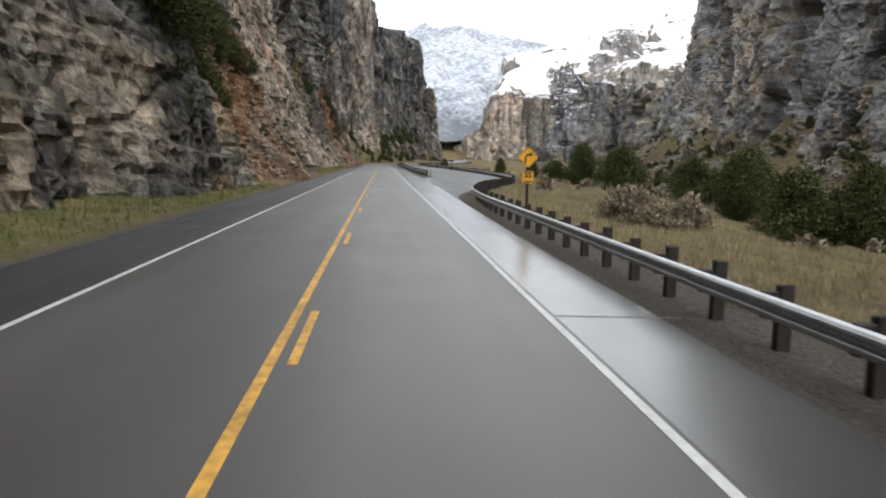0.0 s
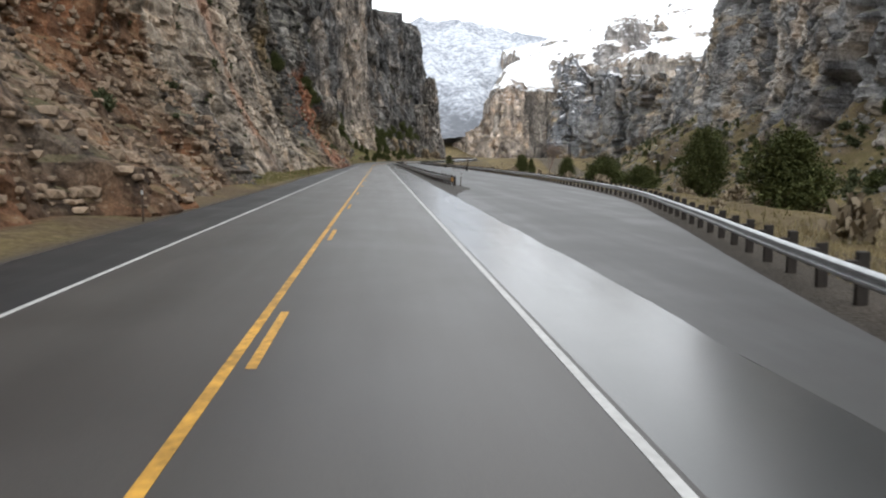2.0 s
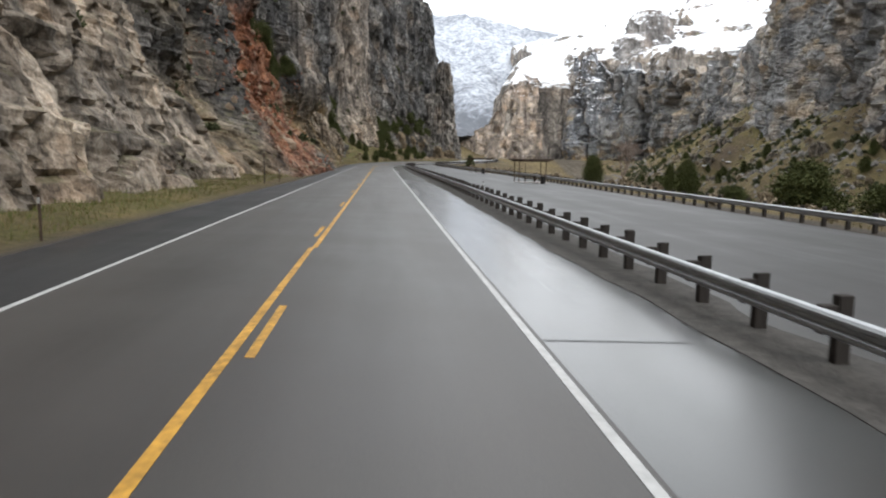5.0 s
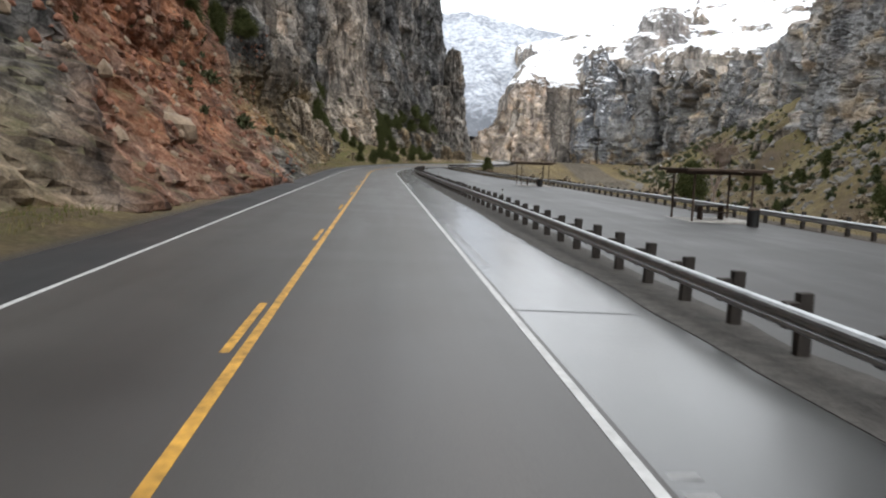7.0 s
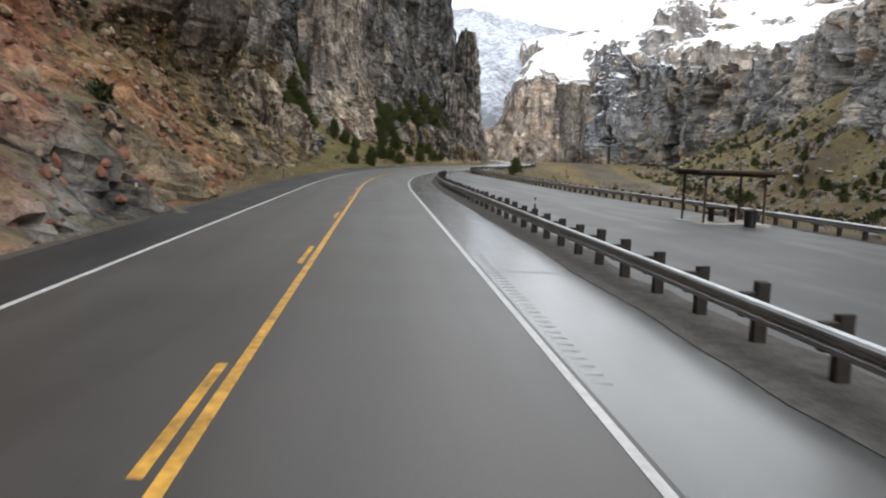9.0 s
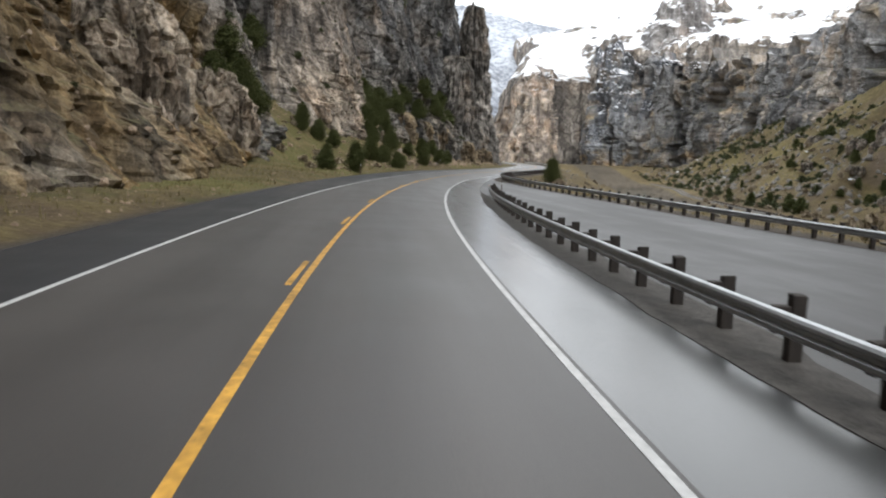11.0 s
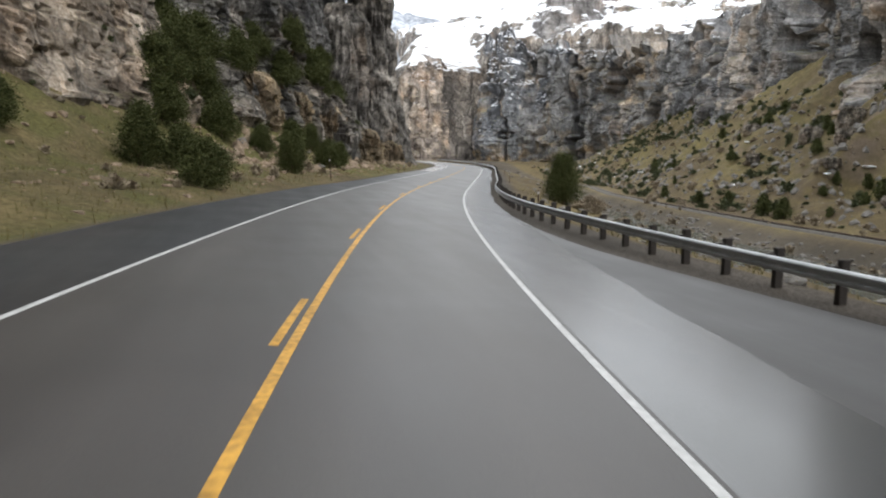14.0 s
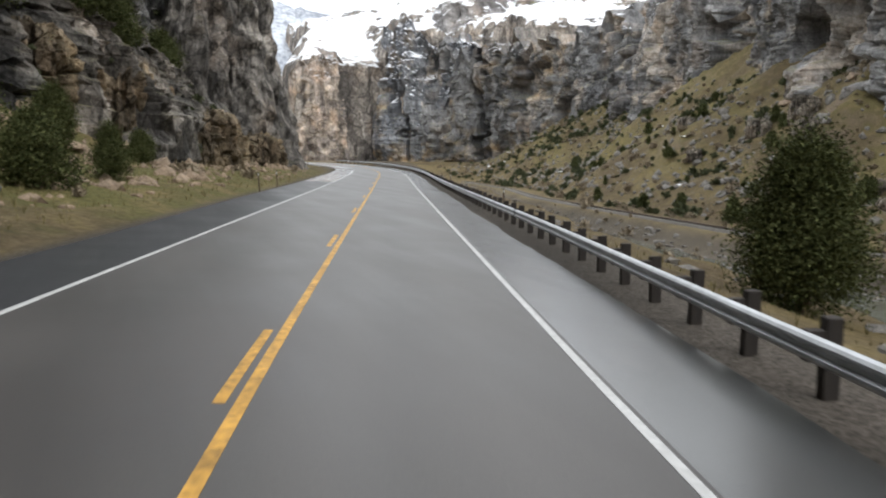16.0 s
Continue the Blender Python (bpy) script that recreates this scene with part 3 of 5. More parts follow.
def cliff(name, plan, rises, heights, material, label, step, seed, zones, block=1.0, lean=0.3, lean_to=20.0, pillars=1.0):
    """A rock wall over a plan of (x, y, foot, height); its face is on the right of the way along the plan."""
    px, py, foot, tall = np.array(plan, float).T
    length = np.concatenate([[0], np.cumsum(np.hypot(np.diff(px), np.diff(py)))])
    a = np.arange(0, length[-1], step)
    soft = np.linspace(-9, 9, 7) * max(1, step / 1.2)
    bx, by = (sum(np.interp(a + d, length, q) for d in soft) / 7 for q in (px, py))
    base, tall = np.interp(a, length, foot), np.interp(a, length, tall)
    tx, ty = np.gradient(bx), np.gradient(by)
    n = np.hypot(tx, ty)
    nx, ny = ty / n, -tx / n
    k = heights[None, :]
    z = k * tall[:, None] - 7.0
    A = np.broadcast_to(a[:, None], z.shape)
    red, tan, ochre, slab = zones(bx[:, None] + 0 * z, by[:, None] + 0 * z, z)
    b = block
    big = 5.0 * b * fbm(A / (30 * b), 0, z / (70 * b), seed, 3) * (1 - 0.5 * slab) * ease(-2, 22, z) + 1.2 * b * fbm(A / (12 * b), 1, z / (14 * b), seed + 30, 3)
    fluted = (ease(250, 290, by[:, None]) * ease(7, 17, z + 0 * A) if b < 1.5 else 0 * z)
    gash = -3.2 * b * pillars * (1 + 0.7 * fluted) * ease(0.78, 0.97, 1 - np.abs(fbm(A / (15 * b) + 0.25 * fbm(A / 12, 0, z / 12, seed + 33, 2), 4, z / (70 * b), seed + 31, 2))) * (1 - 0.8 * slab)
    ribs = 1.7 * b * pillars * (1 + 2.0 * fluted) * (1 - np.abs(fbm(A / (7.5 * b) + 0.4 * fbm(A / 9, 0, z / 9, seed + 3, 2), 0, z / (34 * b), seed + 1, 3))) * (1 - 0.6 * slab)
    v1, e1 = cells(A / (3.4 * b) + 0.25 * fbm(A / 5, 0, z / 5, seed + 7, 2), z / ((5.5 if b > 1.5 else 2.9) * b) + 0.25 * fbm(A / 5, 1, z / 5, seed + 8, 2), seed)
    v2, e2 = cells(A / (1.25 * b) + 0.2 * fbm(A / 2, 0, z / 2, seed + 9, 2), z / (0.95 * b), seed + 5)
    rough = 0.35 + 0.65 * ease(-0.3, 0.4, fbm(A / 18, 2, z / 18, seed + 11, 3))
    blocks = ((0.8 if b > 1.5 else 1.15) * b * min(1, 1.6 / b) * (v1 - 0.5) - 0.7 * b * (e1 < 0.06)) * (1 - 0.85 * slab) + (0.55 * b * (v2 - 0.5) - 0.18 * b * (e2 < 0.08)) * (1 - 0.75 * slab) * rough
    bed = z / (4.6 * b) + 0.8 * fbm(A / 40, 0, z / 30, seed + 4, 2)
    ledge = (bed - np.floor(bed)) ** 3 * 1.3 * b / pillars * (0.4 + 0.6 * ease(-0.2, 0.5, fbm(A / 22, 0, z / 12, seed + 6, 2))) * (1 - 0.8 * slab)
    fine_bed = z / (1.05 * b) + 0.5 * fbm(A / 14, 0, z / 9, seed + 50, 2)
    step_in = fine_bed - np.floor(fine_bed)
    ledge = ledge + (0.42 * step_in ** 2 - 0.3 * (step_in > 0.9)) * b * (0.45 if b > 1.5 else 1.0) * (1 - slab) * (0.3 + 0.7 * ease(-0.4, 0.3, fbm(A / 9, 6, z / 5, seed + 51, 3)))
    ledge = ledge * (1 - 0.85 * fluted)
    small = 0.22 * b * fbm(A / 0.9, 0, z / 0.8, seed + 2, 4) * (1 - 0.4 * slab) + 0.5 * np.maximum(red, ochre) * fbm(A / 2.2, 8, z / 1.9, seed + 40, 4)
    blocks = blocks * (1 - 0.5 * fluted)
    if b < 1.5:
        back = curve_of(SETBACK, by)[:, None]
        rake = -0.7 * fluted - back * np.clip(z, 0, 9) - 0.33 * np.clip(z - 9, 0, 14) - 0.10 * np.maximum(z - 23, 0)
    else:
        rake = -lean * np.clip(z, 0, lean_to) - 0.10 * np.maximum(z - lean_to, 0)
    heap = (0.5 * ease(432, 455, by[:, None]) * np.clip(9 - z, 0, 9) if b < 1.5 else 0)
    out = (big + gash + ribs + blocks + ledge + small) * ease(-7.5, -4, z) + rake + heap
    top = 1 - 0.18 * ease(0.8, 1.0, k) + 0.22 * ease(0.7, 1.0, k) * fbm(A / 11, 3, 0, seed + 13, 4) * rises
    out = out - 14 * b * ease(0.93, 1.0, k) ** 2
    brow = 2.0 * b * ease(0.88, 1.0, k) * fbm(A / (4 * b), k * 16, 0, seed + 60, 4) if b > 1.5 else 0
    P = np.stack([bx[:, None] + nx[:, None] * out, by[:, None] + ny[:, None] * out, base[:, None] + np.where(z > 0, z * top, z) + brow], -1)
    me = mesh_from(name, P.reshape(-1, 3), grid_faces(*z.shape)[:, ::-1], material, False)
    wob = lambda q: np.clip(q + 0.45 * fbm(A / 6, 5, z / 6, seed + 20, 4) * (q > 0.02) * (q < 0.98), 0, 1)  # noqa: E731
    colour_layer(me, "geology", np.stack([wob(red), wob(tan), wob(ochre), 1 - 0.9 * wob(fluted)], -1).reshape(-1, 4))
    tagged(new(name, me), label, "cliff", kind="structure")
    return P


def near_zones(x, y, z):
    """Red, tan and ochre rock and how smooth it is, by the place along the wall."""
    band = lambda a, b, w=6: ease(a - w, a + w, y) * (1 - ease(b - w, b + w, y))  # noqa: E731
    lean = y + 0.8 * z
    slant = lambda a, b, w=5: ease(a - w, a + w, lean) * (1 - ease(b - w, b + w, lean))  # noqa: E731
    red = 0.55 * band(60, 107) * (1 - ease(10, 20, z)) + 0.95 * ease(-3, 3, y - 198 - 1.0 * z) * (1 - ease(-3, 3, y - 236 - 3.2 * np.minimum(z, 8) - 1.6 * np.maximum(z - 8, 0))) * (1 - ease(19, 25, z)) + 0.5 * band(258, 275, 3) * (1 - ease(4, 9, z)) + 0.6 * band(138, 143, 3)
    ochre = 0.75 * band(54, 107) * (1 - ease(10, 20, z)) + 0.9 * band(246, 345) * (1 - ease(9, 19, z)) + 0.14 * band(-60, 50) + 0.45 * band(186, 200)
    tan = 0.9 * slant(122, 196) + 0.95 * band(382, 414) + 0.1 * band(414, 470) + 0.6 * band(290, 362, 6) * ease(2, 6, z) + 0.2 * band(-80, 50)
    slab = slant(122, 195) * 0.5 + 0.45 * band(-80, 52) + 0.55 * band(374, 418) + 0.55 * red + 0.5 * ochre
    return np.clip(red, 0, 1), np.clip(tan, 0, 1), np.clip(ochre, 0, 1), np.clip(slab, 0, 1)


low = np.concatenate([np.linspace(0, 0.06, 6)[:-1], np.linspace(0.06, 0.18, 46)[:-1], np.linspace(0.18, 0.4, 58)[:-1], np.linspace(0.4, 1, 84)])
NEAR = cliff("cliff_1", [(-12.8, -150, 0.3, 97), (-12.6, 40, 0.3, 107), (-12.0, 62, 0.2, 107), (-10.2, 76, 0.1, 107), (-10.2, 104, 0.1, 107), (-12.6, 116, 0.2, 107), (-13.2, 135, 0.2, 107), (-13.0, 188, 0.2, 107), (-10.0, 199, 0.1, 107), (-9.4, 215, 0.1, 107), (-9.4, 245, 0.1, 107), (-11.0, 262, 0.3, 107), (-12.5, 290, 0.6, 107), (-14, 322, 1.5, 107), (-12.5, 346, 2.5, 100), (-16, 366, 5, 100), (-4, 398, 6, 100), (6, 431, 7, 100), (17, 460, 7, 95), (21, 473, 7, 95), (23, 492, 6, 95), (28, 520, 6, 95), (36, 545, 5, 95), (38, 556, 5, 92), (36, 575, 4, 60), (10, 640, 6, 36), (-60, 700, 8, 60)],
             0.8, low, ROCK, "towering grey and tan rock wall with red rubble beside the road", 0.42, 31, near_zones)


def pinnacle(name, x, y, base, top, radii, long, seed, label, material=ROCK):
    """A free-standing tower of rock; radii: pairs of height and radius."""
    a, h = np.meshgrid(np.linspace(0, 2 * np.pi, 121), np.linspace(0, 1, 130), indexing="ij")
    z = base + (top - base) * h
    ca, sa = np.cos(a), np.sin(a)
    r = np.interp(z, *np.array(radii, float).T)
    flute = 1 - np.abs(fbm(ca * 2.6, sa * 2.6, z / 22, seed, 3))
    r = r * (0.76 + 0.3 * flute) + 0.7 * fbm(ca * 4, sa * 4, z / 3.5, seed + 3, 4) + 0.6 * fbm(ca * 1.5, sa * 1.5, z / 4.2, seed + 5, 3)
    r = r * (1 - 0.25 * ease(0.86, 1.0, h)) * (1 - ease(0.985, 1.0, h))
    P = np.stack([x + ca * r + 0.8 * fbm(h * 3, 0, 0, seed + 7, 2), y + sa * r * long, z + 1.6 * fbm(ca * 2, sa * 2, 0, seed + 8, 3) * ease(0.8, 1.0, h)], -1)
    me = mesh_from(name, P.reshape(-1, 3), grid_faces(*h.shape), material, False)
    colour_layer(me, "geology", np.tile((0.0, 0.25, 0.0, 0.75), (h.size, 1)))
    return tagged(new(name, me), label, "cliff", kind="structure")


pinnacle("cliff_5", 31.6, 502, 0, 50, [(0, 10.5), (3, 9.5), (10, 7.6), (17, 5.6), (30, 4.3), (50, 3.7)], 1.7, 141, "free-standing grey rock tower at the end of the wall")
pinnacle("cliff_6", 24.5, 497, 0, 33, [(0, 9), (20, 6.5), (33, 4.5)], 1.6, 151, "low shoulder of rock between the wall and the tower")


def far_zones(x, y, z):
    tan = 0.3 * ease(0.0, 0.45, fbm(x / 30, y / 30, z / 90, 77, 4))
    ochre = 0.3 * (1 - ease(4, 16, z)) + 0.08 * ease(0.1, 0.5, fbm(x / 30, y / 30, z / 50, 78, 3))
    return 0 * z, tan, np.clip(ochre, 0, 1), 0.25 + 0 * z


mid = np.concatenate([np.linspace(0, 0.5, 90)[:-1], np.linspace(0.5, 1, 80)])
RIGHT = cliff("cliff_2", [(285, 1085, 6, 134), (330, 1020, 8, 128), (345, 900, 8, 126), (333, 832, 8, 126), (294, 730, 0, 120), (262, 640, -4, 124), (239, 580, -4, 150), (219, 500, -6, 184), (192, 420, -8, 198), (168, 330, -10, 205), (158, 250, -10, 210), (148, 100, -10, 210), (140, -200, -10, 210)],
              0.9, mid, FAR_ROCK, "high terraced rock wall across the valley, streaked grey and tan", 1.25, 57, far_zones, 3.2, 0.25, 60, 2.3)


def prow_zones(x, y, z):
    return 0 * z, 0.22 + 0 * z, 0 * z, 0.15 + 0 * z


# both lifted and flattened in colour to stand in for haze
BUTTRESS_ROCK = rock_material("pale_brown_buttress_rock", 0.3, 0.1, 95.0, (0.25, 0.215, 0.19), 0.15, 2.0, 0.1, 0.6)
PROW_ROCK = rock_material("dark_layered_rock", 0.3, 0.5, 70.0, (0.15, 0.155, 0.165), 0.5, 1.9, -0.04, 0.45)
PROW = cliff("cliff_3", [(40, 1420, 4, 22), (120, 1300, 4, 26), (148, 1200, 4, 60), (160, 1142, 4, 118), (186, 1128, 4, 128), (212, 1130, 4, 128), (250, 1150, 4, 124), (285, 1180, 4, 124)],
             0.5, mid, BUTTRESS_ROCK, "pale brown buttress of rock below the snow", 1.7, 91, prow_zones, 1.9, 0.15, 60, 1.5)
BAND = cliff("cliff_4", [(262, 1190, 4, 168), (260, 1125, 4, 168), (266, 1102, 4, 164), (300, 1085, 6, 146), (345, 1030, 8, 130), (420, 1000, 8, 132)],
             0.5, mid, PROW_ROCK, "dark layered cliff with snowy ledges", 1.7, 123, far_zones, 2.6, 0.15, 60, 2.2)


# ---- snowy heights behind the canyon ----
def upland(name, x0, x1, y0, y1, step, height, material, label):
    x, y = np.meshgrid(np.arange(x0, x1, step), np.arange(y0, y1, step))
    z = height(x, y)
    me = mesh_from(name, np.stack([x, y, z], -1).reshape(-1, 3), grid_faces(*x.shape), material, False)
    colour_layer(me, "geology", np.stack([0 * z, 0.2 + 0 * z, 0 * z], -1).reshape(-1, 3))
    return tagged(new(name, me), label, "mountain", kind="structure")


def terraces(z, tread, sharp=5):
    q = z / tread
    return tread * (np.floor(q) + (q - np.floor(q)) ** sharp)


def plateau(x, y):
    z = 134 + 0.28 * np.maximum(x - 235, -30) + 0.16 * (y - 1130) + 9 * fbm(x / 70, y / 70, 0, 201, 4)
    shift = np.where(x > 300, (x - 300) * 0.55, 0)
    behind = y + shift - 1098
    z = np.minimum(z, 132 + 0.62 * np.maximum(behind, 0) + 7 * fbm(x / 30, y / 30, 0, 205, 4))
    z = 0.7 * z + 0.3 * terraces(z + 11 * fbm(x / 38, y / 38, 0, 202, 4), 26, 4)
    crag = np.maximum(0, 1 - np.hypot((x - 402) / 44, (y - 1185) / 36) ** 3 + 0.35 * fbm(x / 14, y / 14, 0, 203, 3))
    z = z + 32 * np.minimum(crag, 1) * (0.8 + 0.4 * vnoise(x / 9, y / 9, 0, 204))
    # left of the dark prow a lower snow slope rises behind the brown buttress
    apron = 103 + 0.5 * np.maximum(y - 1150, 0) + 4 * fbm(x / 30, y / 30, 0, 206, 4)
    crest = np.interp(x + 3 * fbm(x / 20, y / 20, 0, 207, 3), [163, 178, 204, 227, 259, 330], [-40, 104, 143, 165, 180, 205]) - 0.5 * np.maximum(y - 1255, 0)
    left = np.minimum(apron, crest)
    far_side = ease(264, 282, x)
    z = z * far_side + left * (1 - far_side)
    edge = far_side * ease(1085, 1112, y + shift) + (1 - far_side) * ease(1134, 1152, y)
    return -40 + (z + 40) * edge


pinnacle("cliff_7", 362, 1120, 120, 204, [(120, 50), (155, 46), (172, 35), (190, 28), (204, 22)], 0.6, 161, "dark bare crag above the snow slope", PROW_ROCK)
upland("mountain_1", 120, 1100, 900, 1750, 5, plateau, SNOW_ROCK, "snow-covered rocky heights with dark outcrops above the cliffs")


def powder_material():
    m, nt, bs = shader("snow_powdered_forest")
    fine, mid = spots(nt, 0.09, 7, (1, 1, 0.7), 0.75), spots(nt, 0.012, 5)
    tone = calc(nt, "ADD", calc(nt, "MULTIPLY", fine, 0.7), calc(nt, "MULTIPLY", mid, 0.3))
    g = nt.nodes.new("ShaderNodeNewGeometry")
    pz = node(nt, "ShaderNodeSeparateXYZ", {"Vector": g.outputs["Position"]}).outputs[2]
    line = calc(nt, "MULTIPLY_ADD", calc(nt, "SUBTRACT", pz, 135.0), 0.0012, 0.0)
    tone = calc(nt, "ADD", tone, calc(nt, "MINIMUM", calc(nt, "MAXIMUM", line, -0.12), 0.03))
    nt.links.new(ramp(nt, tone, [(0.4, (0.13, 0.14, 0.16)), (0.5, (0.27, 0.29, 0.33)), (0.6, (0.52, 0.55, 0.6))]), bs.inputs["Base Color"])
    bs.inputs["Roughness"].default_value = 0.9
    return m


POWDER = powder_material()


def ridge(x, y):
    top = 366 - 0.05 * np.maximum(x - 80, 0) - 0.2 * np.maximum(x - 380, 0) + 12 * fbm(x / 60, 0, 0, 211, 4)
    back = 1 - np.clip((2075 - y) / 800, 0, 1)
    z = 25 + (top - 25) * back ** 1.15 - 0.3 * np.maximum(y - 2075, 0)
    return z + 13 * fbm(x / 55, y / 90, 0, 212, 5) * (1 - 0.3 * back)


upland("mountain_2", -700, 1300, 1260, 2240, 8, ridge, POWDER, "distant mountain powdered with snow and dark trees")


# ---- guard rails ----
def w_beam(points, name, parent):
    """A corrugated steel beam along points; its bulges face left of the way along it."""
    profile = [(0.0, 0.155), (0.05, 0.135), (0.082, 0.1), (0.082, 0.055), (0.03, 0.025), (0.03, -0.025), (0.082, -0.055), (0.082, -0.1), (0.05, -0.135), (0.0, -0.155)]
    p = np.array(points, float)
    t = np.gradient(p[:, :2], axis=0)
    t /= np.hypot(t[:, 0], t[:, 1])[:, None]
    left = np.stack([-t[:, 1], t[:, 0]], -1)
    shell = [(d, h) for d, h in profile] + [(d - 0.006, h) for d, h in reversed(profile)]
    rows = [np.concatenate([p[:, :2] + left * d, p[:, 2:3] + h], 1) for d, h in shell]
    verts = np.stack(rows + rows[:1], 1)
    n, m = verts.shape[:2]
    return part(name, mesh_from(name, verts.reshape(-1, 3), grid_faces(n, m), STEEL, False), STEEL, parent)


def post_mesh(sx, sy, h, cap):
    bm = bmesh.new()
    box(bm, 0, 0, h / 2 - 0.25, sx, sy, h + 0.5, 0, 0.012)
    for v in bm.verts:
        if v.co.z > h - 0.05:
            v.co.z += cap * (v.co.x + 0.3 * v.co.y) * 2
    me = bpy.data.meshes.new("post")
    bm.to_mesh(me)
    bm.free()
    me.materials.append(TIMBER)
    return me


POSTS = [post_mesh(0.15, 0.2, 0.83 + 0.03 * k, 0.05 * (k - 1)) for k in range(3)]
BLOCK = bmesh.new()
box(BLOCK, 0, 0, 0, 0.15, 0.2, 0.36, 0, 0.01)
BLOCK_MESH = bpy.data.meshes.new("spacer_block")
BLOCK.to_mesh(BLOCK_MESH)
BLOCK.free()
BLOCK_MESH.materials.append(TIMBER)


def guard_rail(s0, s1, offset, label, ends=0.0):
    rail = tagged(new("guard_rail"), label, "guard rail")
    s = np.arange(s0, s1, 0.95)
    v = offset(s)
    line = on_road(s, v, fall(s, v) + 0.56)
    w_beam(line, "beam", rail)
    gen = random.Random(int(s0 * 7 + s1))
    n = int((s1 - s0) / 1.905)
    for k in range(n + 1):
        sk = s0 + 0.3 + k * 1.905
        if sk > s1:
            break
        vk = float(offset(np.array([sk]))[0])
        d = float(offset(np.array([sk + 1]))[0] - offset(np.array([sk - 1]))[0]) / 2
        turn = -float(np.interp(sk, run, heading)) - math.atan(d)
        for name, me, out, lift in (("spacer_block", BLOCK_MESH, 0.105, 0.56), ("post", gen.choice(POSTS), 0.31, 0.0)):
            q = on_road(sk, vk + out, float(fall(sk, vk)) + lift)
            ob = new(name, me)
            ob.parent = rail
            ob.matrix_basis = Matrix.Translation(q) @ Euler((gen.gauss(0, 0.015), gen.gauss(0, 0.015), turn + math.pi / 2)).to_matrix().to_4x4()
    return rail


END_YELLOW = plain_material("weathered_yellow_plate", (0.4, 0.2, 0.05), 0.7, 0, 0.6, 9)


def rail_end(s, v, rail, facing):
    """The end of a rail: a bent end shoe, a striped yellow plate and a low cable bracket."""
    turn = -float(np.interp(s, run, heading))
    x, y, z = on_road(s, v, float(fall(s, v)))
    m = Matrix.Translation((x, y, z)) @ Matrix.Rotation(turn, 4, "Z")
    bm = bmesh.new()
    box(bm, 0.04, facing * 0.12, 0.55, 0.2, 0.03, 0.34, 0, 0.01)
    bmesh.ops.transform(bm, matrix=m, verts=bm.verts)
    part("end_plate", bm, END_YELLOW, rail, "weathered yellow end plate")
    bm = bmesh.new()
    tube(bm, (0.05, facing * 0.1, 0.1), (0.02, -facing * 1.9, 0.34), 0.03, 0.03, 8)
    bmesh.ops.transform(bm, matrix=m, verts=bm.verts)
    part("anchor_rod", bm, STEEL, rail, "steel anchor rod near the ground")


RAIL_LABEL = "galvanised corrugated guard rail on dark timber posts"
guard_rail(-60, 420, outer, RAIL_LABEL + " round the pullout")
guard_rail(420, 560, outer, RAIL_LABEL + " beyond the bend")
inner_rail = guard_rail(110.8, 323, lambda s: curve_of(INNER, s), RAIL_LABEL + " between road and pullout")
rail_end(110.8, float(curve_of(INNER, 110.8)), inner_rail, -1)
rail_end(323, float(curve_of(INNER, 323.0)), inner_rail, 1)


# ---- river and railway ----
def band(name, y0, y1, shift, half, z, material, label, category, step=4.0):
    """A strip along the valley, beside the railway's line."""
    y = np.arange(y0, y1, step)
    c = track_x(y) + shift
    rows = [np.stack([c + k * half, y, z - 0.6 * (abs(k) == 1) + 0 * y], -1) for k in (-1.0, -0.8, 0.0, 0.8, 1.0)]
    top = np.stack(rows, 1)
    return tagged(new(name, mesh_from(name, top.reshape(-1, 3), grid_faces(*top.shape[:2])[:, ::-1], material)), label, category, kind="structure")


TRACK_Z = -13.5
band("water", -120, 900, -28, 14, -17.3, WATER, "shallow grey river with ripples over stones", "river")
band("track_bed", -120, 900, 0, 3.2, TRACK_Z, BALLAST, "pale ballast bed of a single railway track", "railway")
track = tagged(new("railway_track"), "rusty rails on weathered sleepers along the foot of the far slope", "railway track")
for side in (-0.72, 0.72):
    y = np.arange(-118, 900, 4.0)
    p = [np.stack([track_x(y) + side + d, y, TRACK_Z + h + 0 * y], -1) for d, h in ((-0.035, 0.08), (-0.035, 0.25), (0.035, 0.25), (0.035, 0.08))]
    top = np.stack(p, 1)
    part("rail", mesh_from("rail", top.reshape(-1, 3), grid_faces(*top.shape[:2]), RUST), RUST, track)


def many(name, verts, faces, places, material, label, category, kind="stuff"):
    """One mesh of many copies of a small form; places: n x (x, y, z, size, turn, stretch)."""
    verts, faces, places = np.asarray(verts, float), np.asarray(faces), np.asarray(places, float)
    c, s = np.cos(places[:, 4])[:, None], np.sin(places[:, 4])[:, None]
    x = verts[None, :, 0] * c - verts[None, :, 1] * s
    y = verts[None, :, 0] * s + verts[None, :, 1] * c
    out = np.stack([x, y, verts[None, :, 2] * places[:, 5:6]], -1) * places[:, None, 3:4] + places[:, None, :3]
    f = faces[None] + (np.arange(len(places)) * len(verts))[:, None, None]
    return tagged(new(name, mesh_from(name, out.reshape(-1, 3), f.reshape(-1, faces.shape[1]), material)), label, category, kind=kind)


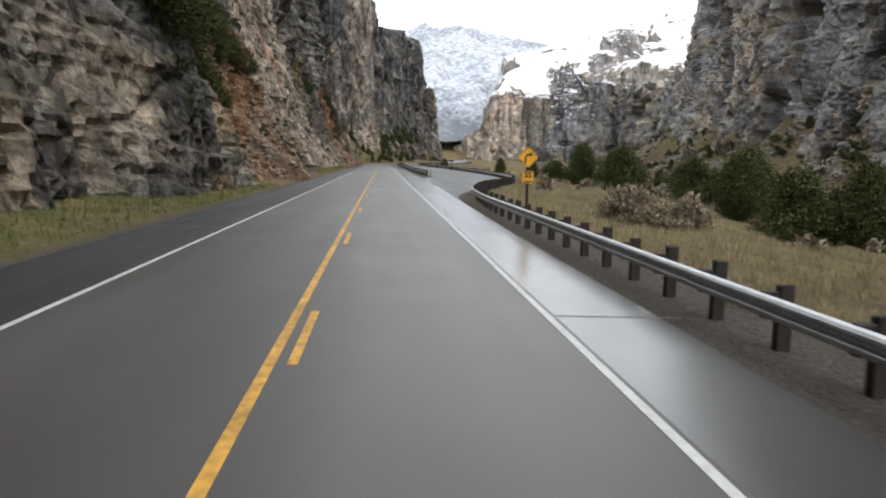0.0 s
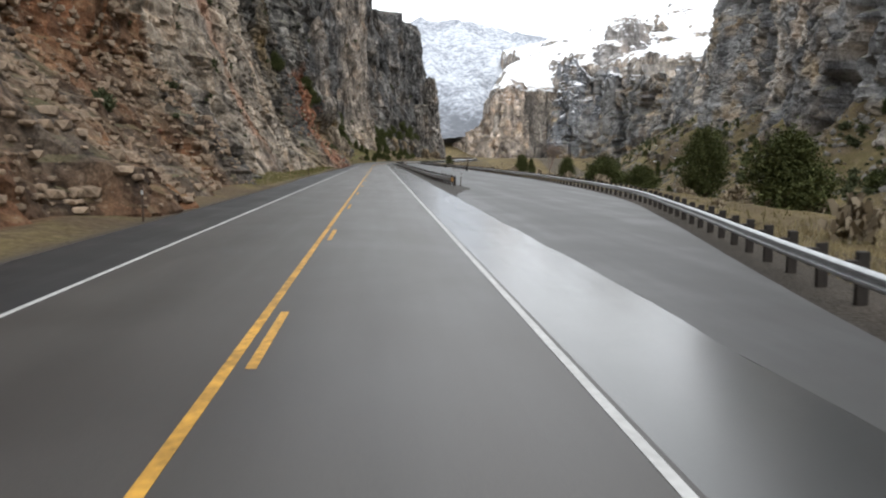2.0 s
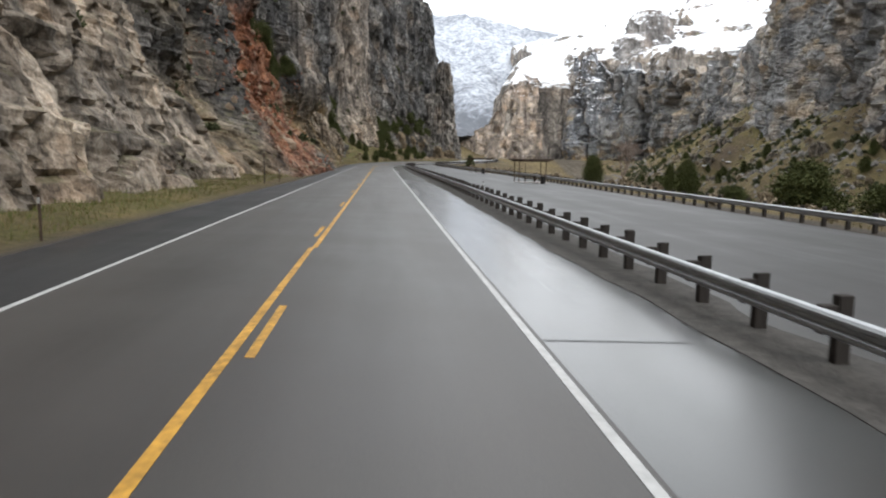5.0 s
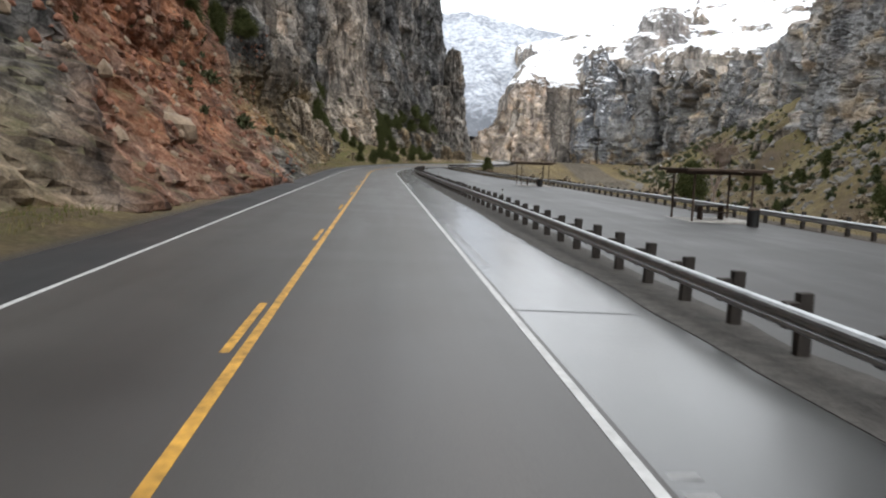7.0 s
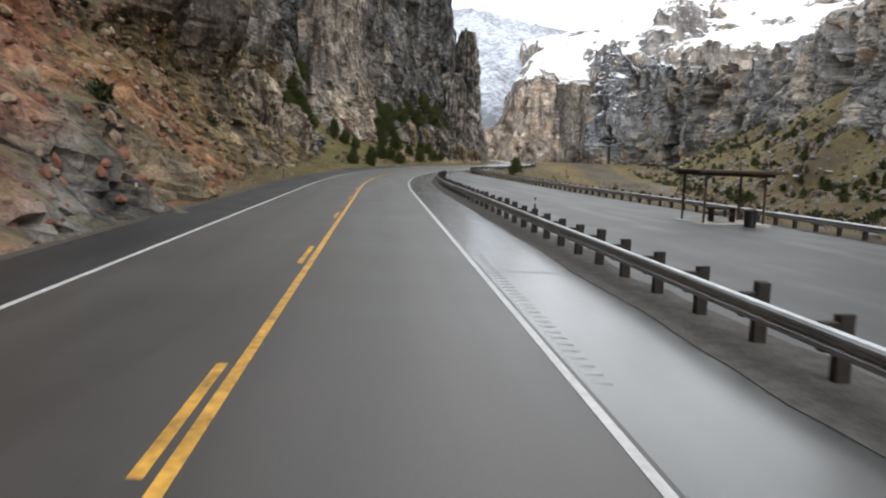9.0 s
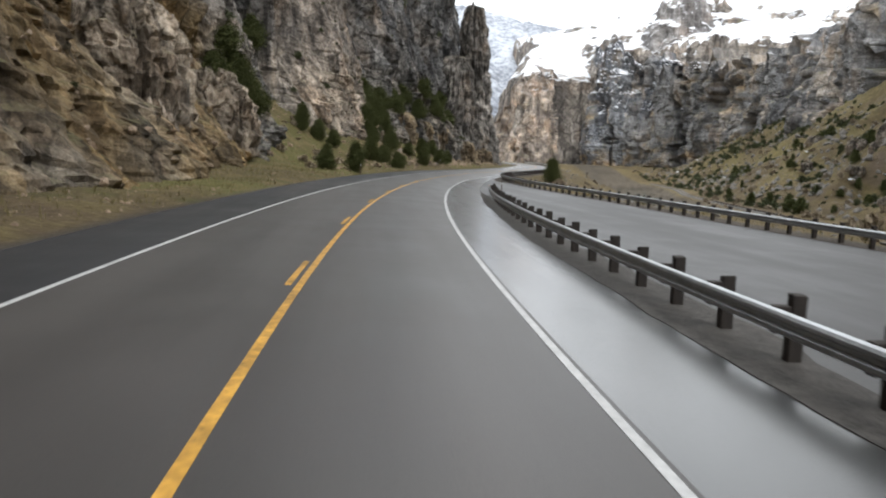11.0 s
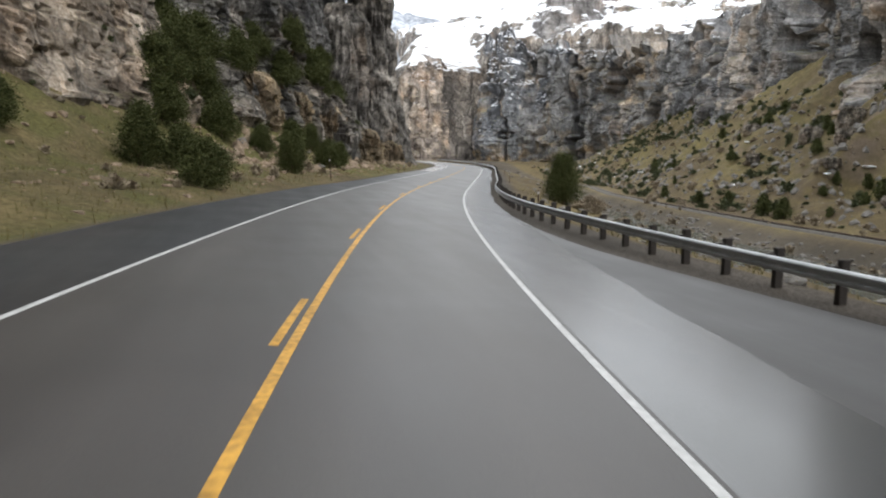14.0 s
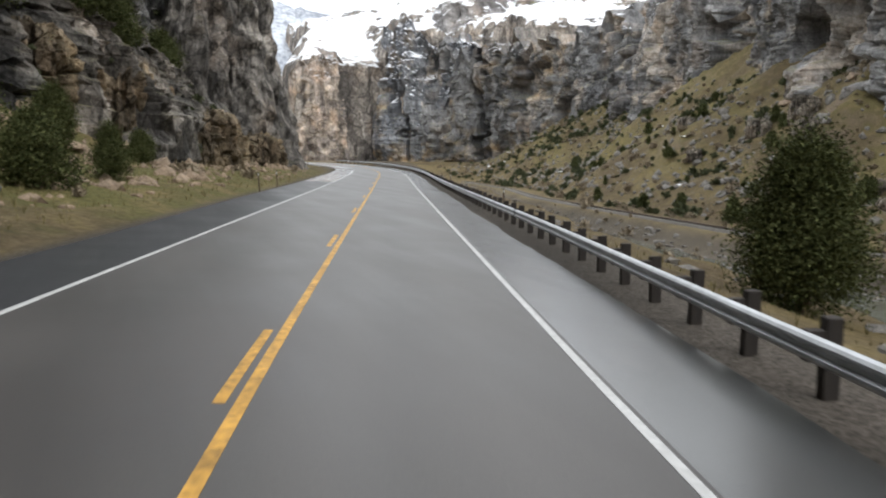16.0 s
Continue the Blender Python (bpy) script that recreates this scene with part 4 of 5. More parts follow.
sleeper = np.array([(x, y, z) for x in (-1.2, 1.2) for y in (-0.11, 0.11) for z in (0, 0.12)])
box_faces = np.array([(0, 1, 3, 2), (4, 6, 7, 5), (0, 4, 5, 1), (2, 3, 7, 6), (1, 5, 7, 3), (0, 2, 6, 4)])
ys = np.arange(60, 620, 0.75)
many("sleepers", sleeper, box_faces, np.stack([track_x(ys), ys, 0 * ys + TRACK_Z, 0 * ys + 1, -np.arctan(np.gradient(track_x(ys), ys)), 0 * ys + 1], -1), TIMBER, "row of weathered timber railway sleepers", "sleepers")

# ---- rumble strip and joints of the wet shoulder ----
ss = np.concatenate([np.arange(28.5, 36.5, 0.34), np.arange(168, 176, 0.34), np.arange(187, 197, 0.34), np.arange(227, 238, 0.34)])
sp = on_road(ss, 4.0, -0.004)
groove = sleeper * (0.13, 0.6, 0.055)
many("rumble_strip", groove, box_faces, np.stack([sp[:, 0], sp[:, 1], sp[:, 2], 0 * ss + 1, -np.interp(ss, run, heading), 0 * ss + 1], -1), RIDGE, "rumble strip of wet ridges along the edge line", "rumble strip")
for k in (10.5, 24.5, 52, 74, 94.5, 112, 131, 155, 182, 201, 235, 262):
    s = np.array([k, k + 0.07])
    v = np.linspace(3.85, 5.85, 3)
    g = on_road(s[:, None], v[None, :], 0.004)
    tagged(new("shoulder_joint", mesh_from("shoulder_joint", g.reshape(-1, 3), grid_faces(2, 3)[:, ::-1], OLD)), "dark joint across the wet shoulder", "joint", kind="structure")


# ---- rocks ----
def rock_form(seed, level=2, flat=0.7):
    bm = bmesh.new()
    bmesh.ops.create_icosphere(bm, subdivisions=level, radius=1)
    co = np.array([v.co[:] for v in bm.verts])
    gen = np.random.RandomState(seed)
    for _ in range(9):
        n = gen.normal(size=3)
        n /= np.linalg.norm(n)
        d = 0.45 + 0.4 * gen.rand()
        over = np.maximum(co @ n - d, 0)
        co = co - over[:, None] * n
    co = co * (1 + 0.16 * fbm(co[:, 0] * 2.2, co[:, 1] * 2.2, co[:, 2] * 2.2, seed, 3)[:, None]) * (1, 0.8, flat)
    faces = np.array([[v.index for v in f.verts] for f in bm.faces])
    bm.free()
    return co, faces


ROCK_FORMS = [rock_form(k) for k in range(5)]
SMALL_FORMS = [rock_form(20 + k, 1) for k in range(3)]


def boulder_material(name, tint, scale):
    m, nt, bs = shader(name)
    grain, blot = spots(nt, 4 * scale, 8, (1, 1, 1), 0.65), spots(nt, 0.8 * scale, 4)
    tone = calc(nt, "ADD", calc(nt, "MULTIPLY", grain, 0.6), calc(nt, "MULTIPLY", blot, 0.4))
    col = ramp(nt, tone, [(0.32, tuple(c * 0.35 for c in tint)), (0.52, tint), (0.7, tuple(min(1, c * 1.6) for c in tint))])
    nt.links.new(col, bs.inputs["Base Color"])
    bs.inputs["Roughness"].default_value = 0.9
    bumped(nt, bs, grain, 0.8, 0.1)
    return m


STONE_GREY = boulder_material("grey_boulder_stone", (0.17, 0.158, 0.142), 1)
STONE_TAN = boulder_material("tan_boulder_stone", (0.27, 0.2, 0.14), 1)
STONE_RED = boulder_material("red_boulder_stone", (0.2, 0.088, 0.054), 1)


def height_at(x, y):
    return float(ground_z(np.array([x]), np.array([y]))[0])


def boulder(x, y, z, size, k, material, label, turn=0.0, stretch=1.0):
    co, faces = ROCK_FORMS[k % 5]
    me = mesh_from("boulder", co, faces, material)
    ob = tagged(new("boulder", me), label, "boulder", "fallen boulders")
    ob.matrix_basis = Matrix.Translation((x, y, z)) @ Matrix.Rotation(turn, 4, "Z") @ Matrix.Diagonal((size, size, size * stretch, 1))
    return ob


def wall_point(y, z):
    """A place on the near rock wall at that distance along the valley and height."""
    d = np.abs(NEAR[:, :, 1] - y) + np.abs(NEAR[:, :, 2] - z)
    return NEAR[np.unravel_index(d.argmin(), d.shape)]


gen = np.random.RandomState(4)
x, y, z = wall_point(213.8, 3.8)
boulder(x - 0.3, y, z, 2.1, 0, STONE_TAN, "large tan boulder lodged in red rubble", 0.6, 1.0)
x, y, z = wall_point(246.5, 8.2)
boulder(x + 0.2, y, z, 1.0, 3, STONE_TAN, "pale slab of rock sticking out of red rubble", 0.3, 0.4)
for k in range(18):
    h = gen.uniform(0.6, 15)
    y = gen.uniform(206 + 2 * h, 236 + 3.4 * h)
    x, y, z = wall_point(y, h)
    boulder(x - 0.15, y, z, gen.uniform(0.22, 0.6), k, (STONE_RED, STONE_TAN, STONE_RED)[k % 3], ("rust-red boulder bedded in the rubble slope", "tan boulder bedded in the rubble slope", "rust-red boulder bedded in the rubble slope")[k % 3], gen.uniform(0, 6), gen.uniform(0.5, 1.1))
for k in range(16):
    y, h = gen.uniform(68, 108), gen.uniform(0.6, 9)
    x, y, z = wall_point(y, h)
    boulder(x - 0.12, y, z, gen.uniform(0.2, 0.45), k, (STONE_TAN, STONE_RED)[k % 2], ("tan rock on the orange rubble bank", "reddish rock on the orange rubble bank")[k % 2], gen.uniform(0, 6), gen.uniform(0.5, 1.0))
for k in range(18):
    s, v = gen.uniform(405, 485), gen.uniform(-25, -12)
    x, y, _ = on_road(s, v)
    boulder(x, y, height_at(x, y) + 0.1, gen.uniform(0.4, 1.3), k, (STONE_TAN, STONE_GREY)[k % 2], ("tan boulder on the dry bank", "grey boulder on the dry bank")[k % 2], gen.uniform(0, 6), gen.uniform(0.5, 0.9))
boulder(-9.7, 12.6, height_at(-9.7, 12.6) + 0.05, 0.28, 2, STONE_GREY, "small grey rock in the grass verge", 0.4, 0.6)
for k in range(30):
    y, u = gen.uniform(200, 760), gen.uniform(28, 90)
    x = float(track_x(y)) + u
    boulder(x, y, height_at(x, y) + 0.3, gen.uniform(1.4, 4.2), k, (STONE_GREY, STONE_TAN)[k % 2], ("grey boulder on the grassy hillside", "tan boulder on the grassy hillside")[k % 2], gen.uniform(0, 6), gen.uniform(0.5, 0.8))


def outcrop(x, y, z, sx, sy, sz, seed, label, tan=0.5, ochre=0.2, turn=0.0):
    """A mass of bedrock with ledges and cracks, set into the slope."""
    bm = bmesh.new()
    bmesh.ops.create_icosphere(bm, subdivisions=6, radius=1)
    co = np.array([v.co[:] for v in bm.verts])
    faces = np.array([[v.index for v in f.verts] for f in bm.faces])
    bm.free()
    p = np.sign(co) * np.abs(co) ** 0.72 * (sx, sy, sz)
    ang = np.arctan2(co[:, 1], co[:, 0]) * (sx + sy) / 2
    v1, e1 = cells(ang / 1.6 + 0.2 * vnoise(p[:, 0], p[:, 1], p[:, 2], seed), p[:, 2] / 2.1, seed)
    v2, e2 = cells(ang / 0.6, p[:, 2] / 0.55, seed + 1)
    bed = p[:, 2] / 1.7 + 0.5 * vnoise(p[:, 0] / 4, p[:, 1] / 4, 0, seed)
    out = 0.75 * (v1 - 0.5) - 0.4 * (e1 < 0.07) + 0.25 * (v2 - 0.5) + 0.25 * (bed - np.floor(bed)) ** 2 + 0.8 * fbm(p[:, 0] / 3, p[:, 1] / 3, p[:, 2] / 5, seed, 4) - 1.1 * ease(0.7, 0.97, 1 - np.abs(fbm(ang / 2.4, 0, p[:, 2] / 12, seed + 4, 2)))
    flat = co * (1, 1, 0.35)
    p = p + flat / np.linalg.norm(flat, axis=1)[:, None] * out[:, None]
    me = mesh_from("rock_outcrop", p, faces, ROCK)
    colour_layer(me, "geology", np.tile((0.0, tan, ochre), (len(p), 1)))
    ob = tagged(new("rock_outcrop", me), label, "rock", "rock outcrops of the slopes")
    ob.matrix_basis = Matrix.Translation((x, y, z)) @ Matrix.Rotation(turn, 4, "Z")
    return ob


outcrop(-16.5, 345, 4.0, 4.2, 6.5, 6.5, 501, "tan weathered rock outcrop above the grassy slope", 0.75, 0.2, 0.3)
outcrop(-19, 327, 6.0, 4.0, 6.0, 8.0, 502, "tan weathered rock outcrop above the grassy slope", 0.75, 0.2, 0.1)
outcrop(-14.5, 352, 2.0, 2.6, 2.6, 3.0, 503, "pale broken rock block at the slope's foot", 0.9, 0.1, 0.8)
outcrop(7, 446, 2.5, 3.5, 7.0, 3.2, 504, "broken brown rock ledge in the dry bank", 0.3, 0.6, -0.3)
outcrop(14, 458, 2.2, 3.0, 8.0, 3.0, 505, "broken brown rock ledge in the dry bank", 0.3, 0.6, -0.35)
outcrop(21, 470, 2.0, 3.5, 9.0, 3.4, 506, "broken brown rock ledge in the dry bank", 0.2, 0.8, -0.4)
outcrop(29, 484, 1.8, 4.0, 8.0, 3.0, 507, "broken brown rock ledge in the dry bank", 0.2, 0.8, -0.5)
outcrop(3, 430, 3.0, 3.0, 4.0, 2.6, 508, "grey rock hump among junipers", 0.3, 0.2, 0.2)

for x, y, sx, sy, sz, seed in [(-1, 414, 3.0, 5.0, 3.6, 511), (6, 434, 3.0, 6.0, 4.2, 512), (12, 446, 3.0, 6.0, 4.4, 513), (17.5, 456, 3.0, 6.5, 4.4, 514), (24.5, 468, 3.2, 7.0, 4.0, 515), (33, 488, 3.0, 6.0, 3.6, 516)]:
    outcrop(x, y, height_at(x, y) + 0.6, sx, sy, sz, seed, "broken orange-brown rock outcrop in the dry bank", 0.35, 0.65, -0.35)

for y, u, sx, sy, sz, seed in [(505, 38, 3.5, 2.6, 2.2, 521), (522, 52, 4.5, 3.0, 2.6, 522), (545, 44, 4.0, 3.0, 2.4, 523), (560, 62, 6.5, 4.0, 4.2, 524), (575, 74, 8.0, 5.0, 6.0, 525), (590, 66, 7.0, 4.5, 4.4, 526), (610, 50, 5.0, 3.2, 2.8, 527), (440, 46, 4.0, 2.6, 2.6, 528), (395, 52, 5.0, 3.0, 3.4, 529), (350, 58, 6.0, 4.0, 4.4, 530), (300, 50, 5.0, 3.0, 3.0, 531), (640, 64, 7.0, 4.0, 3.6, 532)]:
    x = float(track_x(y)) + u
    outcrop(x, y, height_at(x, y) + 0.3, sx, sy, sz, seed, "grey ledge of bedrock breaking through the grassy hillside", 0.45, 0.1, 0.7)


def scatter(n, s0, s1, v0, v1, sizes, seed, sink=0.0):
    g = np.random.RandomState(seed)
    s, v = g.uniform(s0, s1, n), g.uniform(v0, v1, n)
    clear = (v < 0) | (v > outer(s) + 0.9)
    s, v = s[clear], v[clear]
    n = len(s)
    p = on_road(s, v)
    z = ground_z(p[:, 0], p[:, 1])
    size = sizes[0] + (sizes[1] - sizes[0]) * g.rand(n) ** 3
    return np.stack([p[:, 0], p[:, 1], z - sink * size, size, g.uniform(0, 6.28, n), g.uniform(0.6, 1.3, n)], -1)


def slope_scatter(n, y0, y1, u0, u1, sizes, seed, sink=0.0, power=3):
    """Places on the far slope by the distance along the valley and up from the railway."""
    g = np.random.RandomState(seed)
    y, u = g.uniform(y0, y1, n), g.uniform(u0, u1, n)
    x = track_x(y) + u
    size = sizes[0] + (sizes[1] - sizes[0]) * g.rand(n) ** power
    return np.stack([x, y, ground_z(x, y) - sink * size, size, g.uniform(0, 6.28, n), g.uniform(0.6, 1.3, n)], -1)


def wall_scatter(n, y0, y1, z0, z1, sizes, seed):
    g = np.random.RandomState(seed)
    inside = np.argwhere((NEAR[:, :, 1] > y0) & (NEAR[:, :, 1] < y1) & (NEAR[:, :, 2] > z0) & (NEAR[:, :, 2] < z1))
    pick = inside[g.randint(0, len(inside), n)]
    p = NEAR[pick[:, 0], pick[:, 1]]
    size = sizes[0] + (sizes[1] - sizes[0]) * g.rand(n) ** 3
    return np.stack([p[:, 0], p[:, 1], p[:, 2], size, g.uniform(0, 6.28, n), g.uniform(0.6, 1.3, n)], -1)


many("rubble", *SMALL_FORMS[0], wall_scatter(3600, 202, 285, 0.3, 22, (0.06, 0.45), 11), STONE_RED, "loose red rubble over the foot of the cliff", "rubble")
many("rubble", *SMALL_FORMS[1], wall_scatter(3000, 60, 114, 0.3, 16, (0.08, 0.6), 12), STONE_TAN, "loose orange and tan rubble below the cliff", "rubble")
many("rubble", *SMALL_FORMS[2], wall_scatter(700, 250, 345, 0.3, 14, (0.06, 0.4), 13), STONE_TAN, "loose tan stones on the ochre slope", "rubble")
many("stones", *SMALL_FORMS[0], scatter(700, 200, 345, -12, -7.6, (0.03, 0.18), 14), STONE_TAN, "small stones fallen on the verge", "stones")
many("stones", *SMALL_FORMS[1], scatter(1200, 345, 490, -28, -8.5, (0.05, 0.5), 15), STONE_TAN, "scattered stones on the dry bank", "stones")
many("stones", *SMALL_FORMS[0], scatter(700, 400, 495, -23, -10.5, (0.2, 1.1), 18), STONE_TAN, "broken brown rocks over the dry bank", "stones")
many("rubble", *SMALL_FORMS[0], wall_scatter(420, 202, 280, 0.5, 20, (0.15, 0.75), 21), STONE_TAN, "pale stones scattered through the red rubble", "rubble")
many("stones", *SMALL_FORMS[2], np.concatenate([scatter(1200, 250, 520, 9, 40, (0.1, 0.7), 16), slope_scatter(2600, 150, 640, -46, -8, (0.3, 1.6), 20)]), STONE_GREY, "grey stones along the river bank", "stones")
many("stones", *SMALL_FORMS[0], slope_scatter(3600, 100, 1000, 14, 105, (0.3, 2.8), 17), STONE_GREY, "weathered rocks dotted over the hillside", "rocks")

heaps = []
g = np.random.RandomState(19)
for k in range(95):
    y0, u0 = g.uniform(180, 820), g.uniform(30, 92)
    n = g.randint(14, 36)
    down = g.normal(size=n)
    y1, u1 = y0 + down * 2 + g.normal(size=n) * 3.5, u0 + down * 6 + g.normal(size=n) * 2
    x1 = track_x(y1) + u1
    heaps.append(np.stack([x1, y1, ground_z(x1, y1) + 0.1, 0.4 + 2.4 * g.rand(n) ** 2.5, g.uniform(0, 6.28, n), g.uniform(0.5, 1.0, n)], -1))
many("boulder_fields", *rock_form(31, 1, 0.8), np.concatenate(heaps), STONE_GREY, "fields of tumbled grey boulders on the hillside", "boulders")

SNOW = plain_material("old_snow", (0.82, 0.84, 0.87), 0.8, 0, 0.06, 2)
g = np.random.RandomState(23)
y1, u1 = g.uniform(480, 1000, 34), g.uniform(24, 90, 34)
w = np.stack([track_x(y1) + u1, y1], -1)
many("snow_patches", *rock_form(33, 1, 0.16), np.stack([w[:, 0], w[:, 1], ground_z(w[:, 0], w[:, 1]) + 0.12, 0.8 + 3.4 * g.rand(34) ** 2, g.uniform(0, 6.28, 34), g.uniform(0.7, 1.2, 34)], -1), SNOW, "small patches of old snow left on the hillside", "snow")


# ---- plants ----
def leaf_quads(points, size, seed, droop=0.3):
    g = np.random.RandomState(seed)
    n = len(points)
    a = g.normal(size=(n, 3))
    a[:, 2] = np.abs(a[:, 2]) * (1 - droop) + droop
    a /= np.linalg.norm(a, axis=1)[:, None]
    b = np.cross(a, g.normal(size=(n, 3)))
    b /= np.linalg.norm(b, axis=1)[:, None]
    k = size * g.uniform(0.6, 1.4, n)[:, None]
    a, b = a * k, b * k * 0.36
    return np.stack([points - b, points + b, points + a * 1.0 + b * 0.5, points + a * 1.2 - b * 0.5], 1).reshape(-1, 3), np.arange(4 * n).reshape(n, 4)


def crown_points(h, r, clumps, per, seed, pointed=0.5, low=0.08, spread=0.09):
    """Leaf places in uneven clumps that fill a lumpy crown."""
    g = np.random.RandomState(seed)
    t = low + (1 - low) * g.rand(clumps) ** 0.85
    wide = r * np.sin(np.pi * np.clip(t, 0.02, 1) ** (0.55 + 0.25 * pointed)) ** 0.6
    ang = g.uniform(0, 2 * np.pi, clumps)
    wide = wide * (0.74 + 0.6 * vnoise(np.cos(ang) * 1.4 + seed, np.sin(ang) * 1.4, t * 4, seed))
    rad = wide * g.rand(clumps) ** 0.38
    c = np.stack([np.cos(ang) * rad, np.sin(ang) * rad, t * h], -1)
    p = c[:, None] + g.normal(size=(clumps, per, 3)) * (r * spread * 2, r * spread * 2, h * spread)
    return p.reshape(-1, 3)


def trunk(parent, h, r, seed, limbs=5, material=None):
    g = random.Random(seed)
    bm = bmesh.new()
    at, rad = Vector((0, 0, -0.3)), r
    for k in range(4):
        to = Vector((g.gauss(0, 0.05) * h, g.gauss(0, 0.05) * h, h * (k + 1) / 4.6))
        tube(bm, at, to, rad, rad * 0.72, 7)
        for _ in range(limbs // 4 + 1):
            a = g.uniform(0, 6.28)
            tip = to + Vector((math.cos(a), math.sin(a), 0.7)) * h * g.uniform(0.12, 0.24)
            tube(bm, to, tip, rad * 0.45, rad * 0.12, 5)
        at, rad = to, rad * 0.72
    return part("trunk", bm, material or BARK, parent)


def juniper(h, r, clumps, per, leaf, seed, pointed=0.5):
    tree = tagged(new("juniper_tree"), "dark green juniper tree with a dense uneven crown", "tree", "junipers of the canyon")
    trunk(tree, h * 0.8, 0.045 * h, seed)
    v, f = leaf_quads(crown_points(h, r, clumps, per, seed, pointed), leaf, seed)
    part("crown", mesh_from("crown", v, f, JUNIPER), JUNIPER, tree)
    return tree


NEAR_TREES = [juniper(4.6, 1.75, 640, 34, 0.1, 301, 0.3), juniper(4.2, 1.25, 520, 34, 0.095, 302, 0.9), juniper(3.0, 1.5, 480, 34, 0.09, 303, 0.1), juniper(4.3, 1.75, 1000, 56, 0.058, 304, 0.35)]
FAR_TREES = [juniper(4.4, 1.6, 150, 14, 0.25, 311, 0.4), juniper(3.8, 1.15, 130, 14, 0.24, 312, 0.9), juniper(2.6, 1.5, 120, 14, 0.23, 313, 0.1)]
used = set()


def plant(kinds, k, x, y, z, scale=1.0, turn=0.0, wide=1.0, label=""):
    src = kinds[k % len(kinds)]
    m = Matrix.Translation((x, y, z)) @ Matrix.Rotation(turn, 4, "Z") @ Matrix.Diagonal((scale * wide, scale * wide, scale, 1))
    if src.name not in used:
        used.add(src.name)
        src.matrix_basis = m
        return tagged(src, label)
    k = src.scale
    return tagged(copy_thing(src, m @ Matrix.Diagonal((1 / k[0], 1 / k[1], 1 / k[2], 1))), label)


gen = np.random.RandomState(8)
# near trees of the right bank: place and height factor
for x, y, k, f, w in [(33.7, 403.4, 3, 0.98, 1.2), (46, 90, 0, 1.7, 1.2), (50, 96, 2, 2.2, 1.3), (43, 99, 2, 1.9, 1.3), (53, 89, 1, 1.6, 1.3), (31, 62, 0, 1.15, 1.1), (34, 66, 2, 1.5, 1.2), (24, 41, 2, 1.3, 1.2), (27, 39, 0, 1.0, 1.2), (33, 121, 0, 1.35, 1.1), (37, 112, 2, 2.1, 1.2), (38.5, 115, 0, 1.2, 1.2), (47, 199, 2, 1.7, 1.6), (50, 204, 2, 1.5, 1.7), (53, 193, 2, 1.5, 1.6), (31.5, 200, 1, 0.7, 0.9), (48, 234, 0, 1.25, 1.1), (43, 269, 0, 1.3, 1.0), (52, 226, 2, 1.2, 1.5), (40, 330, 2, 0.8, 1.3), (36, 318, 2, 0.6, 1.3)]:
    plant(NEAR_TREES, k, x, y, height_at(x, y) - 0.05, f, gen.uniform(0, 6), w, "dark green juniper on the river bank beyond the guard rail")
# trees of the talus and the cliff foot
for x, y, k, f, w in [(-5.3, 350, 2, 0.82, 0.9), (-2.2, 355, 1, 0.75, 1.25), (-0.5, 388.5, 0, 0.75, 1.1), (1.6, 390, 2, 0.85, 1.1), (3.6, 380, 2, 0.75, 1.2), (9.2, 403, 0, 0.65, 1.2), (14.1, 422, 2, 0.9, 1.2), (16.5, 430, 1, 0.6, 1.2), (-10.5, 377, 0, 0.75, 0.9), (-8.3, 379, 2, 0.9, 0.9), (-6.2, 381, 2, 0.75, 1.1), (-0.5, 402.5, 2, 1.0, 1.2), (3.4, 410, 2, 1.0, 1.3), (7, 415, 2, 0.8, 1.2), (10.5, 428, 2, 1.0, 1.2), (13.5, 437, 0, 0.7, 1.1), (18, 446, 2, 0.7, 1.1), (22, 460, 2, 0.8, 1.0)]:
    plant(NEAR_TREES, k, x, y, height_at(x, y) - 0.05, f, gen.uniform(0, 6), w, "dark green juniper on the dry slope below the cliff")
